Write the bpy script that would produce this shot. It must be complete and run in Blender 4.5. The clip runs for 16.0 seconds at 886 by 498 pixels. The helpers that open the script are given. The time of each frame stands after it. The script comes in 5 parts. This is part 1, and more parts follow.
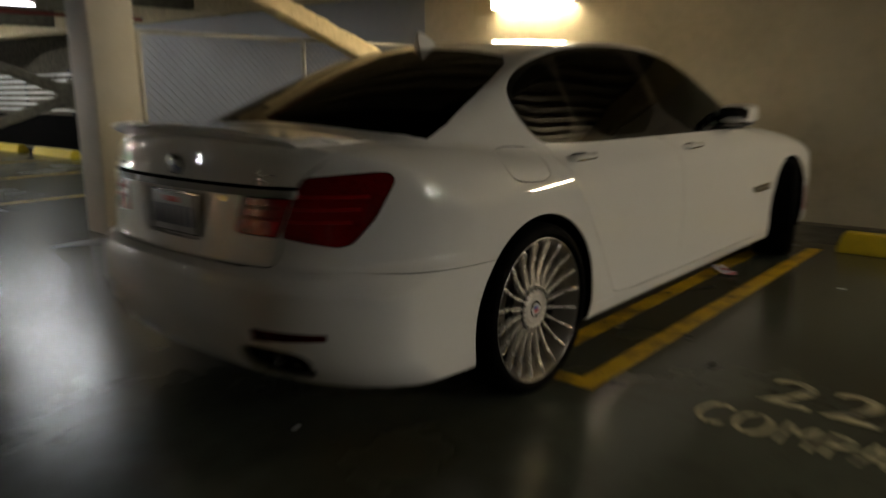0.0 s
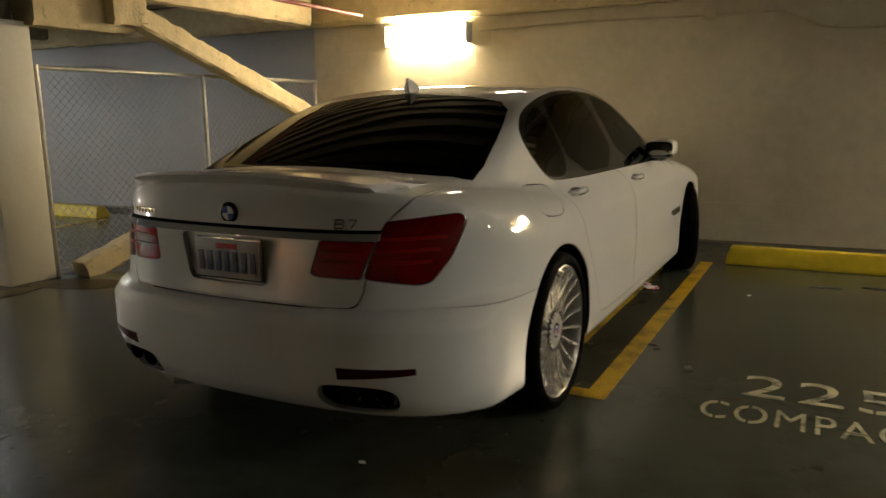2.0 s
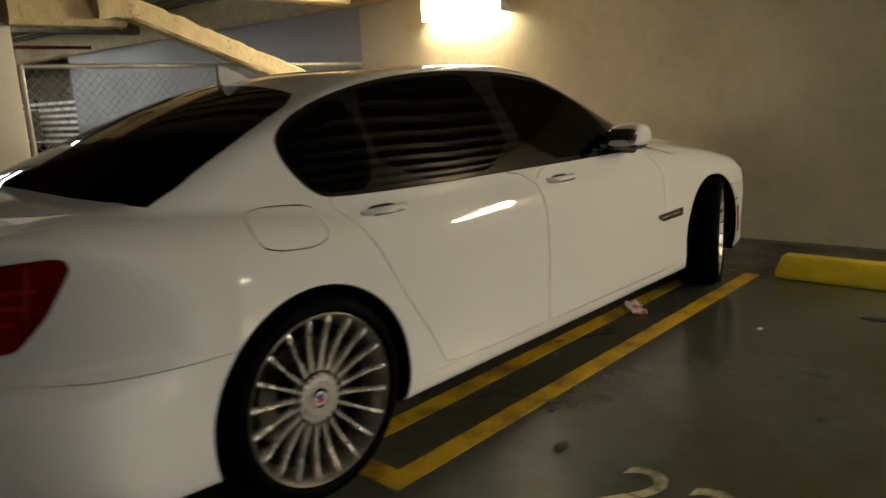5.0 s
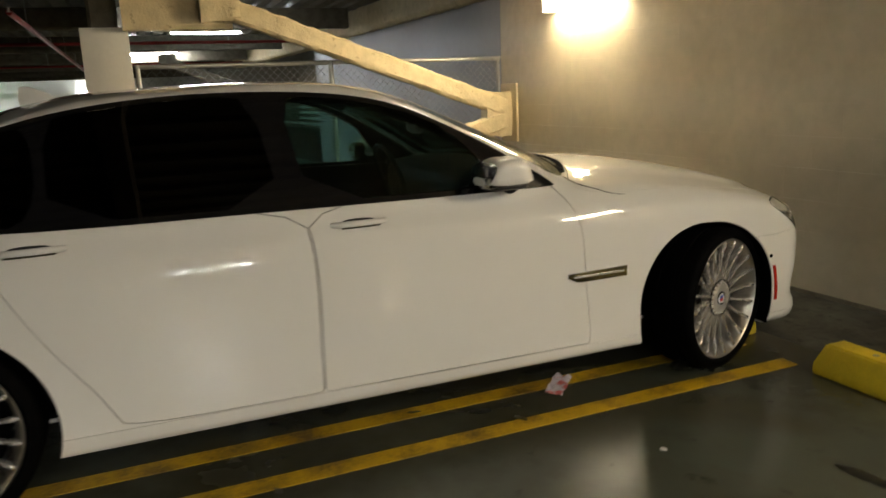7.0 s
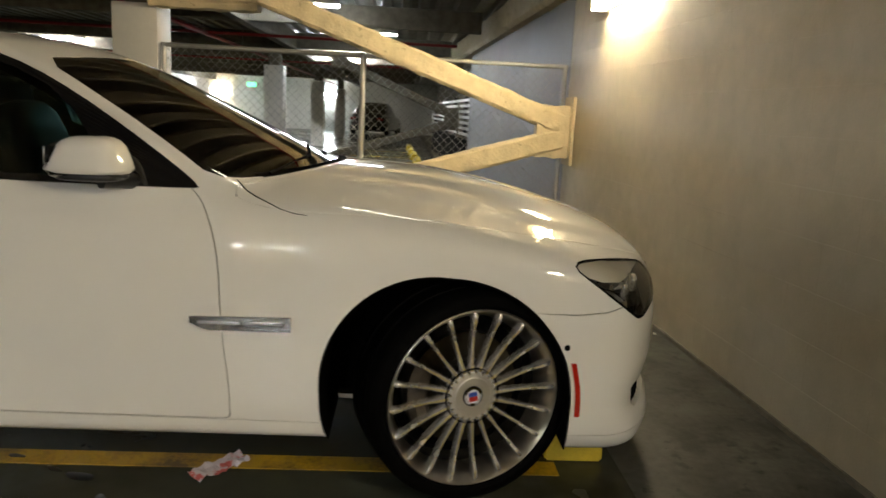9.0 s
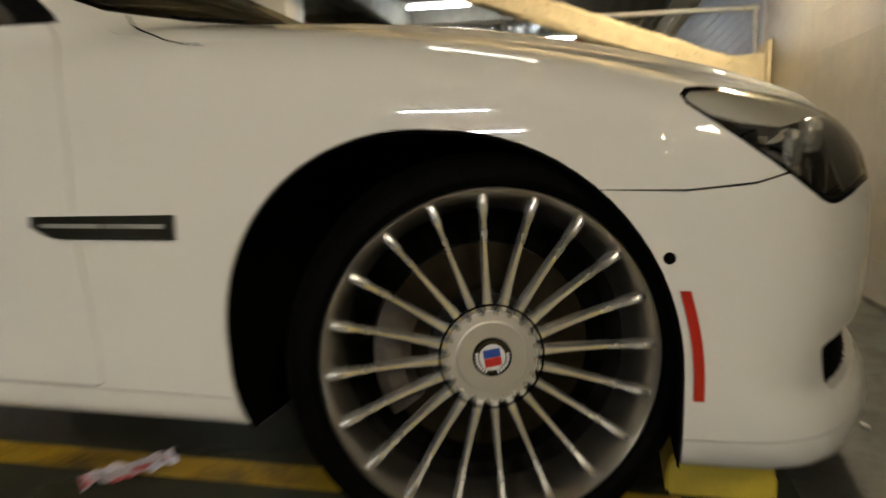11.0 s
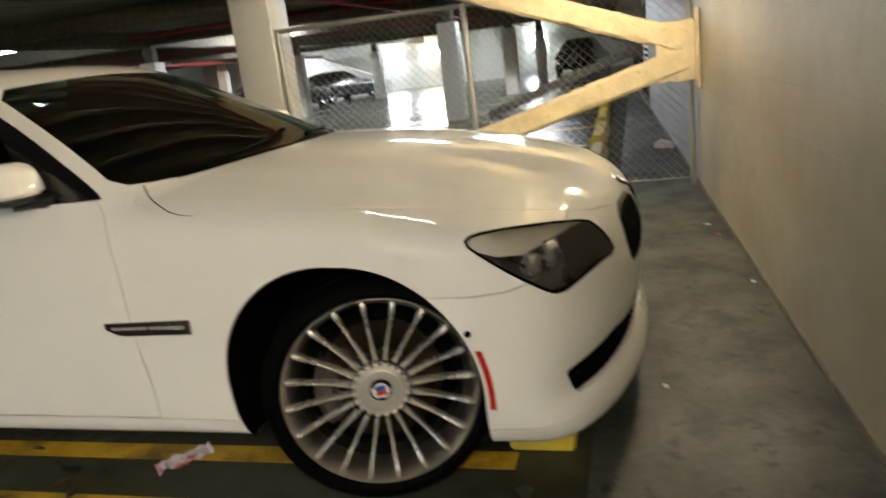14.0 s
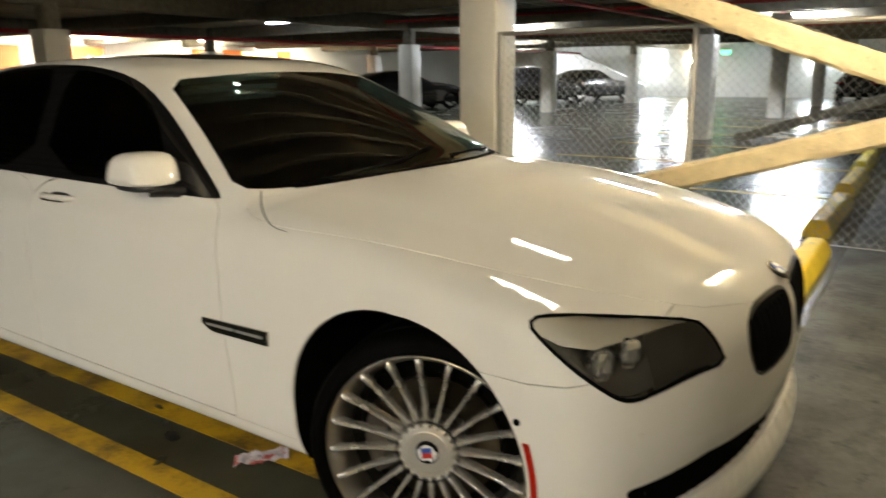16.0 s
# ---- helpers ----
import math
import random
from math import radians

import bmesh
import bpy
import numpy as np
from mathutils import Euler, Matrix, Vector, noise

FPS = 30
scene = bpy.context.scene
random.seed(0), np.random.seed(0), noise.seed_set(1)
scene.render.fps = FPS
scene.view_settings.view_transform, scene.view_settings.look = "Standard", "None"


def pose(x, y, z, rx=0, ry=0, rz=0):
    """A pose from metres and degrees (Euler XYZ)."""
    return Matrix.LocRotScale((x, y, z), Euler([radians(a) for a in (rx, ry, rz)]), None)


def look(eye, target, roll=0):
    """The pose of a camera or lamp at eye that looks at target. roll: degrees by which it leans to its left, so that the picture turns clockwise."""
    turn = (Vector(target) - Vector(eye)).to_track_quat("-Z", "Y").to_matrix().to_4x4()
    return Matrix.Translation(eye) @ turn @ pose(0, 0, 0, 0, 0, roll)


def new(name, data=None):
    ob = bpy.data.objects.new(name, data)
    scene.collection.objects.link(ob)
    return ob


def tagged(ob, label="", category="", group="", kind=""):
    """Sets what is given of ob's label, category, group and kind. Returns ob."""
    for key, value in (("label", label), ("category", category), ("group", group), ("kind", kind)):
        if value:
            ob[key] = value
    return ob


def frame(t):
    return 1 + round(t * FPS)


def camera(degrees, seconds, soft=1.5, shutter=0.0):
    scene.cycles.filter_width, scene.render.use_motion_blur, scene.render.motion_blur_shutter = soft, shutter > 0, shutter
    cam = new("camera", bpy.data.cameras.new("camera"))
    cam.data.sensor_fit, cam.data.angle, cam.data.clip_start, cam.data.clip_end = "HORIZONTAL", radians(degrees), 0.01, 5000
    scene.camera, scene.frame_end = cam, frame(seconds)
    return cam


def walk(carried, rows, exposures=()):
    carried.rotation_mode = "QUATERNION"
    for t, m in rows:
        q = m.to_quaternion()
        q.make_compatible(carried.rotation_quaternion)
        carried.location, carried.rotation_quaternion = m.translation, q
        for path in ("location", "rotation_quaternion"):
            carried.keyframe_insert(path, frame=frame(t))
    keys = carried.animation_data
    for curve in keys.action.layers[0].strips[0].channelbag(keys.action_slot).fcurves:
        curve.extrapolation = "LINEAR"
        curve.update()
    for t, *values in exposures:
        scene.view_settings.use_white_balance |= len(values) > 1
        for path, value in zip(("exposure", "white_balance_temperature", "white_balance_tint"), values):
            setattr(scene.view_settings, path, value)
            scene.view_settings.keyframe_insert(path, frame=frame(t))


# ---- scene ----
cam = camera(62.2, 16.0, 1.5, 0.5)
PATH = [
    (0, (2.465, -5.526, 1.200), (1.183, -4.049, 0.772), -0.4),
    (0.2, (2.918, -6.196, 1.301), (1.651, -4.695, 0.924), -1.4),
    (0.5, (2.85, -6.293, 1.288), (1.637, -4.736, 0.962), -0.0),
    (1, (2.504, -6.294, 1.299), (1.501, -4.585, 1.028), -0.8),
    (1.5, (2.174, -6.271, 1.294), (1.326, -4.49, 0.961), -2.4),
    (2, (1.916, -6.132, 1.274), (0.999, -4.392, 0.915), -0.8),
    (2.5, (1.753, -6.083, 1.276), (0.897, -4.316, 0.897), -2.0),
    (3, (1.808, -5.945, 1.28), (0.834, -4.236, 0.916), -3.0),
    (3.5, (2.012, -5.691, 1.242), (0.898, -4.097, 0.773), -1.7),
    (4, (2.196, -5.29, 1.25), (1.114, -3.68, 0.763), -2.6),
    (4.5, (2.459, -4.914, 1.273), (1.252, -3.37, 0.875), -2.8),
    (5, (2.764, -4.558, 1.299), (1.439, -3.118, 0.888), -3.1),
    (5.2, (2.903, -4.349, 1.284), (1.538, -2.944, 0.883), -1.2),
    (7.3, (3.557, -2.096, 1.372), (1.709, -1.439, 0.978), -1.2),
    (7.5, (3.524, -1.85, 1.333), (1.666, -1.205, 0.975), 0.4),
    (8, (3.376, -1.26, 1.327), (1.515, -0.62, 0.974), -0.8),
    (8.5, (3.259, -0.718, 1.316), (1.325, -0.391, 0.922), 1.6),
    (8.7, (3.186, -0.491, 1.276), (1.238, -0.246, 0.894), 2.5),
    (10.8, (2.39, 0.427, 0.811), (0.506, -0.159, 0.481), -0.6),
    (11, (2.118, 0.248, 0.688), (0.185, -0.198, 0.431), -1.0),
    (11.5, (1.744, 0.161, 0.414), (-0.225, -0.181, 0.479), 0.4),
    (12, (1.692, 0.158, 0.346), (-0.278, -0.175, 0.442), 0.7),
    (12.5, (1.841, 0.252, 0.437), (-0.123, -0.116, 0.363), -0.2),
    (13, (2.506, 0.564, 0.674), (0.622, -0.055, 0.409), -3.0),
    (13.5, (2.71, 0.636, 0.895), (0.841, 0.026, 0.531), -4.8),
    (14, (2.763, 0.816, 1.244), (0.898, 0.286, 0.754), -7.0),
    (14.5, (2.707, 0.948, 1.249), (0.834, 0.571, 0.656), -3.6),
    (15, (2.523, 1.05, 1.277), (0.662, 0.583, 0.71), -4.6),
    (15.5, (2.393, 1.125, 1.325), (0.641, 0.311, 0.808), -0.4),
    (16, (2.397, 1.108, 1.35), (0.785, 0.021, 0.883), -0.5),
]
EXPOSURES = [(0, -0.13, 7000, 10), (0.8, 0.02, 7100, 10), (1.5, 0.47, 7200, 10), (2.5, 0.67, 7200, 10), (5, 0.62, 7000, 10), (7.5, 0.67, 6700, 10), (8.5, 0.57, 6600, 10), (11, 0.64, 6400, 10), (12, 0.64, 6350, 10), (12.5, 1.09, 6400, 10), (13, 1.34, 6400, 10), (13.5, 1.05, 6350, 10), (14.5, 0.99, 6300, 10), (16, 1.09, 6400, 10)]
walk(cam, [(t, look(eye, target, roll)) for t, eye, target, roll in PATH], EXPOSURES)

# world: dim grey, the garage is closed
world = bpy.data.worlds.new("world")
scene.world = world
world.use_nodes = True
world.node_tree.nodes["Background"].inputs[0].default_value = (0.6, 0.75, 1.0, 1)
world.node_tree.nodes["Background"].inputs[1].default_value = 0.006


# ---- materials ----
def material(name, base, rough=0.5, metal=0.0, vary=0.15, scale=3.0, bump=0.0, bump_scale=60.0, coat=0.0, second=None, spec=0.5, spread=(0.45, 0.9), gloss_span=0.15, world_space=False):
    """A principled material with colour mottling at two scales, uneven roughness and fine relief."""
    m = bpy.data.materials.new(name)
    m.use_nodes = True
    n, l = m.node_tree.nodes, m.node_tree.links
    b = n["Principled BSDF"]
    co = n.new("ShaderNodeTexCoord")
    where = n.new("ShaderNodeNewGeometry").outputs["Position"] if world_space else co.outputs["Object"]
    big, small = n.new("ShaderNodeTexNoise"), n.new("ShaderNodeTexNoise")
    big.inputs["Scale"].default_value, big.inputs["Detail"].default_value = scale, 5
    small.inputs["Scale"].default_value, small.inputs["Detail"].default_value = scale * 11, 3
    both = n.new("ShaderNodeMath")
    both.operation = "MULTIPLY_ADD"
    both.inputs[1].default_value = 0.35
    ramp = n.new("ShaderNodeMapRange")
    ramp.inputs[1].default_value, ramp.inputs[2].default_value = spread
    mix = n.new("ShaderNodeMix")
    mix.data_type = "RGBA"
    dark = second or tuple(c * (1 - vary) for c in base)
    mix.inputs[6].default_value, mix.inputs[7].default_value = (*dark, 1), (*base, 1)
    for t in (big, small):
        l.new(where, t.inputs["Vector"])
    l.new(small.outputs[0], both.inputs[0])
    l.new(big.outputs[0], both.inputs[2])
    l.new(both.outputs[0], ramp.inputs[0])
    l.new(ramp.outputs[0], mix.inputs[0])
    l.new(mix.outputs[2], b.inputs["Base Color"])
    gloss = n.new("ShaderNodeMapRange")
    gloss.inputs[3].default_value, gloss.inputs[4].default_value = rough * (1 + gloss_span), rough * (1 - gloss_span)
    l.new(big.outputs[0], gloss.inputs[0])
    l.new(gloss.outputs[0], b.inputs["Roughness"])
    b.inputs["Metallic"].default_value = metal
    b.inputs["Specular IOR Level"].default_value = spec
    b.inputs["Coat Weight"].default_value = coat
    b.inputs["Coat Roughness"].default_value = 0.02
    b.inputs["Coat IOR"].default_value = 1.5
    if bump:
        t, bm = n.new("ShaderNodeTexNoise"), n.new("ShaderNodeBump")
        t.inputs["Scale"].default_value, t.inputs["Detail"].default_value = bump_scale, 4
        bm.inputs["Strength"].default_value, bm.inputs["Distance"].default_value = bump, 0.01
        l.new(where, t.inputs["Vector"])
        l.new(t.outputs[0], bm.inputs["Height"])
        l.new(bm.outputs[0], b.inputs["Normal"])
    return m


def stained(m, colour, scale, spread, amount):
    """Lays blotches of another colour over a material's own, in world space."""
    n, l = m.node_tree.nodes, m.node_tree.links
    b = n["Principled BSDF"]
    under = b.inputs["Base Color"].links[0].from_socket
    t, ramp, mix = n.new("ShaderNodeTexNoise"), n.new("ShaderNodeMapRange"), n.new("ShaderNodeMix")
    t.inputs["Scale"].default_value, t.inputs["Detail"].default_value, t.inputs["Roughness"].default_value = scale, 6, 0.62
    ramp.inputs[1].default_value, ramp.inputs[2].default_value = spread
    ramp.inputs[4].default_value = amount
    mix.data_type = "RGBA"
    mix.inputs[7].default_value = (*colour, 1)
    l.new(n.new("ShaderNodeNewGeometry").outputs["Position"], t.inputs["Vector"])
    l.new(t.outputs[0], ramp.inputs[0])
    l.new(ramp.outputs[0], mix.inputs[0])
    l.new(under, mix.inputs[6])
    l.new(mix.outputs[2], b.inputs["Base Color"])


def glowing(name, colour, strength):
    m = bpy.data.materials.new(name)
    m.use_nodes = True
    b = m.node_tree.nodes["Principled BSDF"]
    b.inputs["Base Color"].default_value = (0.8, 0.8, 0.8, 1)
    b.inputs["Emission Color"].default_value = (*colour, 1)
    b.inputs["Emission Strength"].default_value = strength
    return m


def tinted_glass(name, tint, rough=0.01, sheen=1.5):
    """Sheet glass: lets tinted light straight through and mirrors by Fresnel."""
    m = bpy.data.materials.new(name)
    m.use_nodes = True
    n, l = m.node_tree.nodes, m.node_tree.links
    n.remove(n["Principled BSDF"])
    clear, shine, mix, fres = n.new("ShaderNodeBsdfTransparent"), n.new("ShaderNodeBsdfGlossy"), n.new("ShaderNodeMixShader"), n.new("ShaderNodeFresnel")
    clear.inputs[0].default_value = (*tint, 1)
    shine.inputs["Roughness"].default_value = rough
    fres.inputs[0].default_value = sheen
    l.new(fres.outputs[0], mix.inputs[0])
    l.new(clear.outputs[0], mix.inputs[1])
    l.new(shine.outputs[0], mix.inputs[2])
    l.new(mix.outputs[0], n["Material Output"].inputs[0])
    return m


PAINT = material("white_paint", (0.80, 0.78, 0.73), 0.6, vary=0.02, scale=2, coat=1.0, spec=0.05)
PAINT.node_tree.nodes["Principled BSDF"].inputs["Coat IOR"].default_value = 1.62
BLACK = material("black_plastic", (0.012, 0.012, 0.013), 0.35, vary=0.2, scale=20)
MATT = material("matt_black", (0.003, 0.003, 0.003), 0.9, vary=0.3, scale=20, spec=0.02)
GLOSSY_BLACK = material("gloss_black_trim", (0.006, 0.006, 0.007), 0.12, vary=0.1, coat=0.5)
RUBBER = material("tyre_rubber", (0.0022, 0.0022, 0.0022), 0.65, vary=0.35, scale=15, bump=0.3, bump_scale=120, spec=0.03)
ALLOY = material("silver_alloy", (0.84, 0.82, 0.78), 0.27, metal=0.82, vary=0.08, scale=8)
# barrel and disc metal is darkened to hold the shade behind the spokes
STEEL = material("shade_dark_steel", (0.020, 0.018, 0.014), 0.6, metal=0.4, vary=0.4, scale=12)
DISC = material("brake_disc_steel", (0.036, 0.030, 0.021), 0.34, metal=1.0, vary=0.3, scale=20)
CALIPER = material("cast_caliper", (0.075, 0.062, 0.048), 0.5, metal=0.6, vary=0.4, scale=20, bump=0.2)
SATIN = material("satin_silver_cover", (0.66, 0.635, 0.585), 0.36, metal=0.7, vary=0.06, scale=8)
# pale silver base stands in for tube reflections in the clear projectors
LENS = material("projector_glint_silver", (0.93, 0.93, 0.90), 0.16, metal=0.8, vary=0.05)
BRIGHT_TRIM = material("bright_trim", (0.86, 0.85, 0.82), 0.12, metal=0.7, vary=0.1)
CHROME = material("chrome", (0.75, 0.75, 0.75), 0.08, metal=1.0, vary=0.05)
DARK_CHROME = material("dark_chrome", (0.25, 0.24, 0.23), 0.2, metal=1.0, vary=0.2, scale=20)
RED_LENS = material("red_lens", (0.24, 0.0012, 0.003), 0.35, spec=0.0, vary=0.7, scale=6, coat=0.7)
RED_INNER = material("red_lens_inner", (0.46, 0.003, 0.006), 0.4, spec=0.0, vary=0.5, scale=8, coat=1.0)
RIM = material("rim_silver", (0.54, 0.51, 0.46), 0.30, metal=0.97, vary=0.06, scale=8)
RED_BRIGHT = material("red_lens_bar", (0.36, 0.006, 0.008), 0.3, vary=0.2, spec=0.1, coat=0.6)
DARK_RED = material("dark_red_reflector", (0.07, 0.004, 0.004), 0.2, vary=0.3)
ORANGE = material("red_orange_marker", (0.46, 0.018, 0.008), 0.25, vary=0.1, coat=0.6)
HOUSING = material("headlight_housing", (0.34, 0.32, 0.29), 0.32, metal=0.55, vary=0.2)
EYELID = material("satin_grey_trim", (0.62, 0.60, 0.54), 0.35, metal=0.0, vary=0.15)
SHADE = material("dark_grey_lamp_cover", (0.045, 0.042, 0.038), 0.4, vary=0.15)
LEATHER = material("dark_leather", (0.004, 0.004, 0.0038), 0.55, vary=0.3, scale=10, bump=0.1, spec=0.2)
CABIN = material("dark_cabin_lining", (0.006, 0.006, 0.006), 0.8, vary=0.3, scale=20, spec=0.1)
BLUE = material("badge_blue", (0.03, 0.08, 0.35), 0.3, vary=0.05)
RED = material("badge_red", (0.5, 0.03, 0.02), 0.3, vary=0.05)
NAVY = material("plate_navy", (0.06, 0.07, 0.12), 0.4, vary=0.1)
PLATE = material("worn_plate", (0.44, 0.42, 0.40), 0.45, vary=0.2, scale=12)
WHITE = material("badge_white", (0.8, 0.8, 0.8), 0.3, vary=0.05)
PRIVACY = tinted_glass("privacy_glass", (0.03, 0.03, 0.03), sheen=1.45)
REAR_GLASS = tinted_glass("rear_privacy_glass", (0.02, 0.02, 0.02), sheen=1.17)
FRONT_GLASS = tinted_glass("green_glass", (0.60, 0.74, 0.72))
CLEAR = tinted_glass("clear_lens", (0.96, 0.96, 0.95), sheen=1.35)

FLOOR = material("painted_concrete_floor", (0.060, 0.066, 0.050), 0.24, scale=0.8, bump=0.05, bump_scale=25, second=(0.032, 0.031, 0.020), spread=(0.48, 0.8), gloss_span=0.6, spec=0.31)
stained(FLOOR, (0.044, 0.032, 0.009), 0.55, (0.52, 0.68), 0.75)
stained(FLOOR, (0.010, 0.010, 0.009), 5.0, (0.63, 0.72), 0.6)
CONCRETE = material("bare_concrete", (0.070, 0.072, 0.060), 0.5, spec=0.19, scale=2.6, bump=0.35, bump_scale=14, second=(0.030, 0.029, 0.024), spread=(0.5, 0.8), gloss_span=0.3)
stained(CONCRETE, (0.012, 0.013, 0.010), 3.2, (0.52, 0.62), 0.8)
stained(CONCRETE, (0.006, 0.006, 0.005), 11.0, (0.58, 0.66), 0.75)
WALL = material("cream_wall_paint", (0.49, 0.435, 0.31), 0.55, vary=0.22, scale=0.9, world_space=True, spread=(0.5, 0.8), bump=0.12, bump_scale=70)
stained(WALL, (0.30, 0.25, 0.16), 0.7, (0.54, 0.74), 0.55)
# grey lowered so that it also holds the shade beyond the fence
WALL_GREY = material("grey_shaded_wall_paint", (0.30, 0.30, 0.31), 0.6, vary=0.12, scale=1.0, bump=0.1, bump_scale=60)
WHITE_WALL = material("white_wall_paint", (0.72, 0.72, 0.68), 0.6, vary=0.08, scale=1.0)
COLUMN = material("white_column_paint", (0.70, 0.67, 0.60), 0.55, vary=0.12, scale=3, bump=0.1)
SPRAY = material("sprayed_fireproofing", (0.64, 0.53, 0.33), 0.75, vary=0.22, scale=9, bump=0.6, bump_scale=38)
stained(SPRAY, (0.14, 0.10, 0.05), 13.0, (0.62, 0.72), 0.75)
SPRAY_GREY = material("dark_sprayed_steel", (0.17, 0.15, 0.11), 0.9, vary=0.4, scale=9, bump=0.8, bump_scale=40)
DECK = material("steel_deck", (0.28, 0.245, 0.18), 0.5, metal=0.2, vary=0.4, scale=2, spec=0.3)
YELLOW = material("worn_yellow_paint", (0.50, 0.31, 0.008), 0.5, scale=5, bump=0.2, bump_scale=80, second=(0.11, 0.065, 0.010), spread=(0.48, 0.75))
YELLOW_STOP = material("yellow_stop_paint", (0.72, 0.53, 0.02), 0.5, vary=0.25, scale=9, bump=0.3, bump_scale=60)
STENCIL = material("worn_white_stencil", (0.42, 0.37, 0.22), 0.6, scale=9, second=(0.06, 0.06, 0.045), spread=(0.52, 0.72), world_space=True)
RED_PIPE = material("red_pipe_paint", (0.30, 0.02, 0.02), 0.4, vary=0.3, scale=10)
GALV = material("galvanised_steel", (0.42, 0.41, 0.38), 0.45, metal=0.7, vary=0.2, scale=12)
CONDUIT = material("painted_conduit", (0.45, 0.38, 0.25), 0.5, vary=0.2, scale=10)
RUST = material("brown_water_stain", (0.045, 0.030, 0.008), 0.3, spec=0.25, scale=8, second=(0.02, 0.016, 0.008), spread=(0.45, 0.8))
OIL = material("oil_stain", (0.008, 0.008, 0.007), 0.35, vary=0.4, scale=25)
PAPER = material("crumpled_paper", (0.72, 0.70, 0.68), 0.7, vary=0.12, scale=12)
TUBE = glowing("fluorescent_diffuser", (1.0, 0.84, 0.56), 92.0)
# dimmed so that the wall to the right stays dark
TUBE_UNSEEN = glowing("dimmed_fluorescent_diffuser", (1.0, 0.86, 0.62), 78.0)
TUBE_WHITE = glowing("white_fluorescent_tube", (0.90, 0.95, 1.0), 480.0)
TUBE_SIDE = glowing("side_fluorescent_tube", (0.92, 0.95, 0.98), 260.0)
TUBE_LOBBY = glowing("lobby_tube", (1.0, 0.84, 0.62), 900.0)
# TUBE_EAST: strength set to brighten the flank and stall floor
TUBE_EAST = glowing("east_fill_tube", (1.0, 0.94, 0.80), 105.0)
TUBE_NEAR = glowing("near_fluorescent_tube", (1.0, 0.92, 0.76), 22.0)
TUBE_BRIGHT = glowing("bright_fluorescent_tube", (0.84, 0.92, 1.0), 80.0)
TUBE_COOL = glowing("cool_diffuser", (0.85, 0.95, 1.0), 150.0)
GREEN_SIGN = glowing("green_exit_sign", (0.05, 1.0, 0.3), 3.0)
YELLOW_GLOW = glowing("lit_yellow_panel", (1.0, 0.62, 0.05), 2.5)
ORANGE_WALL = material("orange_wall_paint", (0.75, 0.22, 0.05), 0.6, vary=0.1)


# ---- mesh helpers ----
def finish(me, mat, smooth=35.0):
    if mat:
        me.materials.append(mat)
    if smooth:
        me.shade_smooth()
        me.set_sharp_from_angle(angle=radians(smooth))
    return me


def part(name, shape, mat, parent=None, label="", smooth=35.0):
    """Links a bmesh or a mesh as one object under a thing or a part."""
    if isinstance(shape, bmesh.types.BMesh):
        me = bpy.data.meshes.new(name)
        shape.to_mesh(me)
        shape.free()
        finish(me, mat, smooth)
    else:
        me = shape
        if mat and not me.materials:
            me.materials.append(mat)
    ob = new(name, me)
    if parent:
        ob.parent = parent
    return tagged(ob, label)


def thing(name, label, category, at=None, group="", kind=""):
    ob = new(name)
    if at is not None:
        ob.matrix_world = at if isinstance(at, Matrix) else Matrix.Translation(at)
    return tagged(ob, label, category, group, kind)


def box(bm, lo, hi, bevel=0.0, turn=None):
    """A box from corner to corner, with bevelled edges."""
    size = [b - a for a, b in zip(lo, hi)]
    mid = [(a + b) / 2 for a, b in zip(lo, hi)]
    m = Matrix.Translation(mid) @ (turn or Matrix()) @ Matrix.Diagonal((*size, 1))
    made = bmesh.ops.create_cube(bm, size=1, matrix=m)["verts"]
    if bevel:
        edges = list({e for v in made for e in v.link_edges})
        bmesh.ops.bevel(bm, geom=edges, offset=bevel, segments=2, affect="EDGES", profile=0.6)
    return bm


def boxed(lo, hi, bevel=0.0):
    return box(bmesh.new(), lo, hi, bevel)


def bar(bm, a, b, w, h, bevel=0.0, up=(0, 0, 1)):
    """A square bar from a to b."""
    a, b = Vector(a), Vector(b)
    d = (b - a).normalized()
    s = d.cross(Vector(up)).normalized()
    u = s.cross(d)
    turn = Matrix((s, u, d)).transposed().to_4x4()
    m = Matrix.Translation((a + b) / 2) @ turn @ Matrix.Diagonal((w, h, (b - a).length, 1))
    made = bmesh.ops.create_cube(bm, size=1, matrix=m)["verts"]
    if bevel:
        bmesh.ops.bevel(bm, geom=list({e for v in made for e in v.link_edges}), offset=bevel, segments=2, affect="EDGES")
    return bm


def tube(bm, pts, r, sides=10, caps=True):
    """A round tube along points."""
    pts = [Vector(p) for p in pts]
    rings = []
    ref = Vector((0, 0, 1)) if abs((pts[1] - pts[0]).normalized().z) < 0.9 else Vector((1, 0, 0))
    for i, p in enumerate(pts):
        d = (pts[min(i + 1, len(pts) - 1)] - pts[max(i - 1, 0)]).normalized()
        s = d.cross(ref).normalized()
        u = s.cross(d)
        rad = r[i] if isinstance(r, (list, tuple)) else r
        rings.append([bm.verts.new(p + rad * (math.cos(k * 2 * math.pi / sides) * s + math.sin(k * 2 * math.pi / sides) * u)) for k in range(sides)])
    for a, b in zip(rings, rings[1:]):
        for k in range(sides):
            bm.faces.new((a[k], a[(k + 1) % sides], b[(k + 1) % sides], b[k]))
    if caps:
        bm.faces.new(rings[0][::-1])
        bm.faces.new(rings[-1])
    bmesh.ops.recalc_face_normals(bm, faces=bm.faces)
    return bm


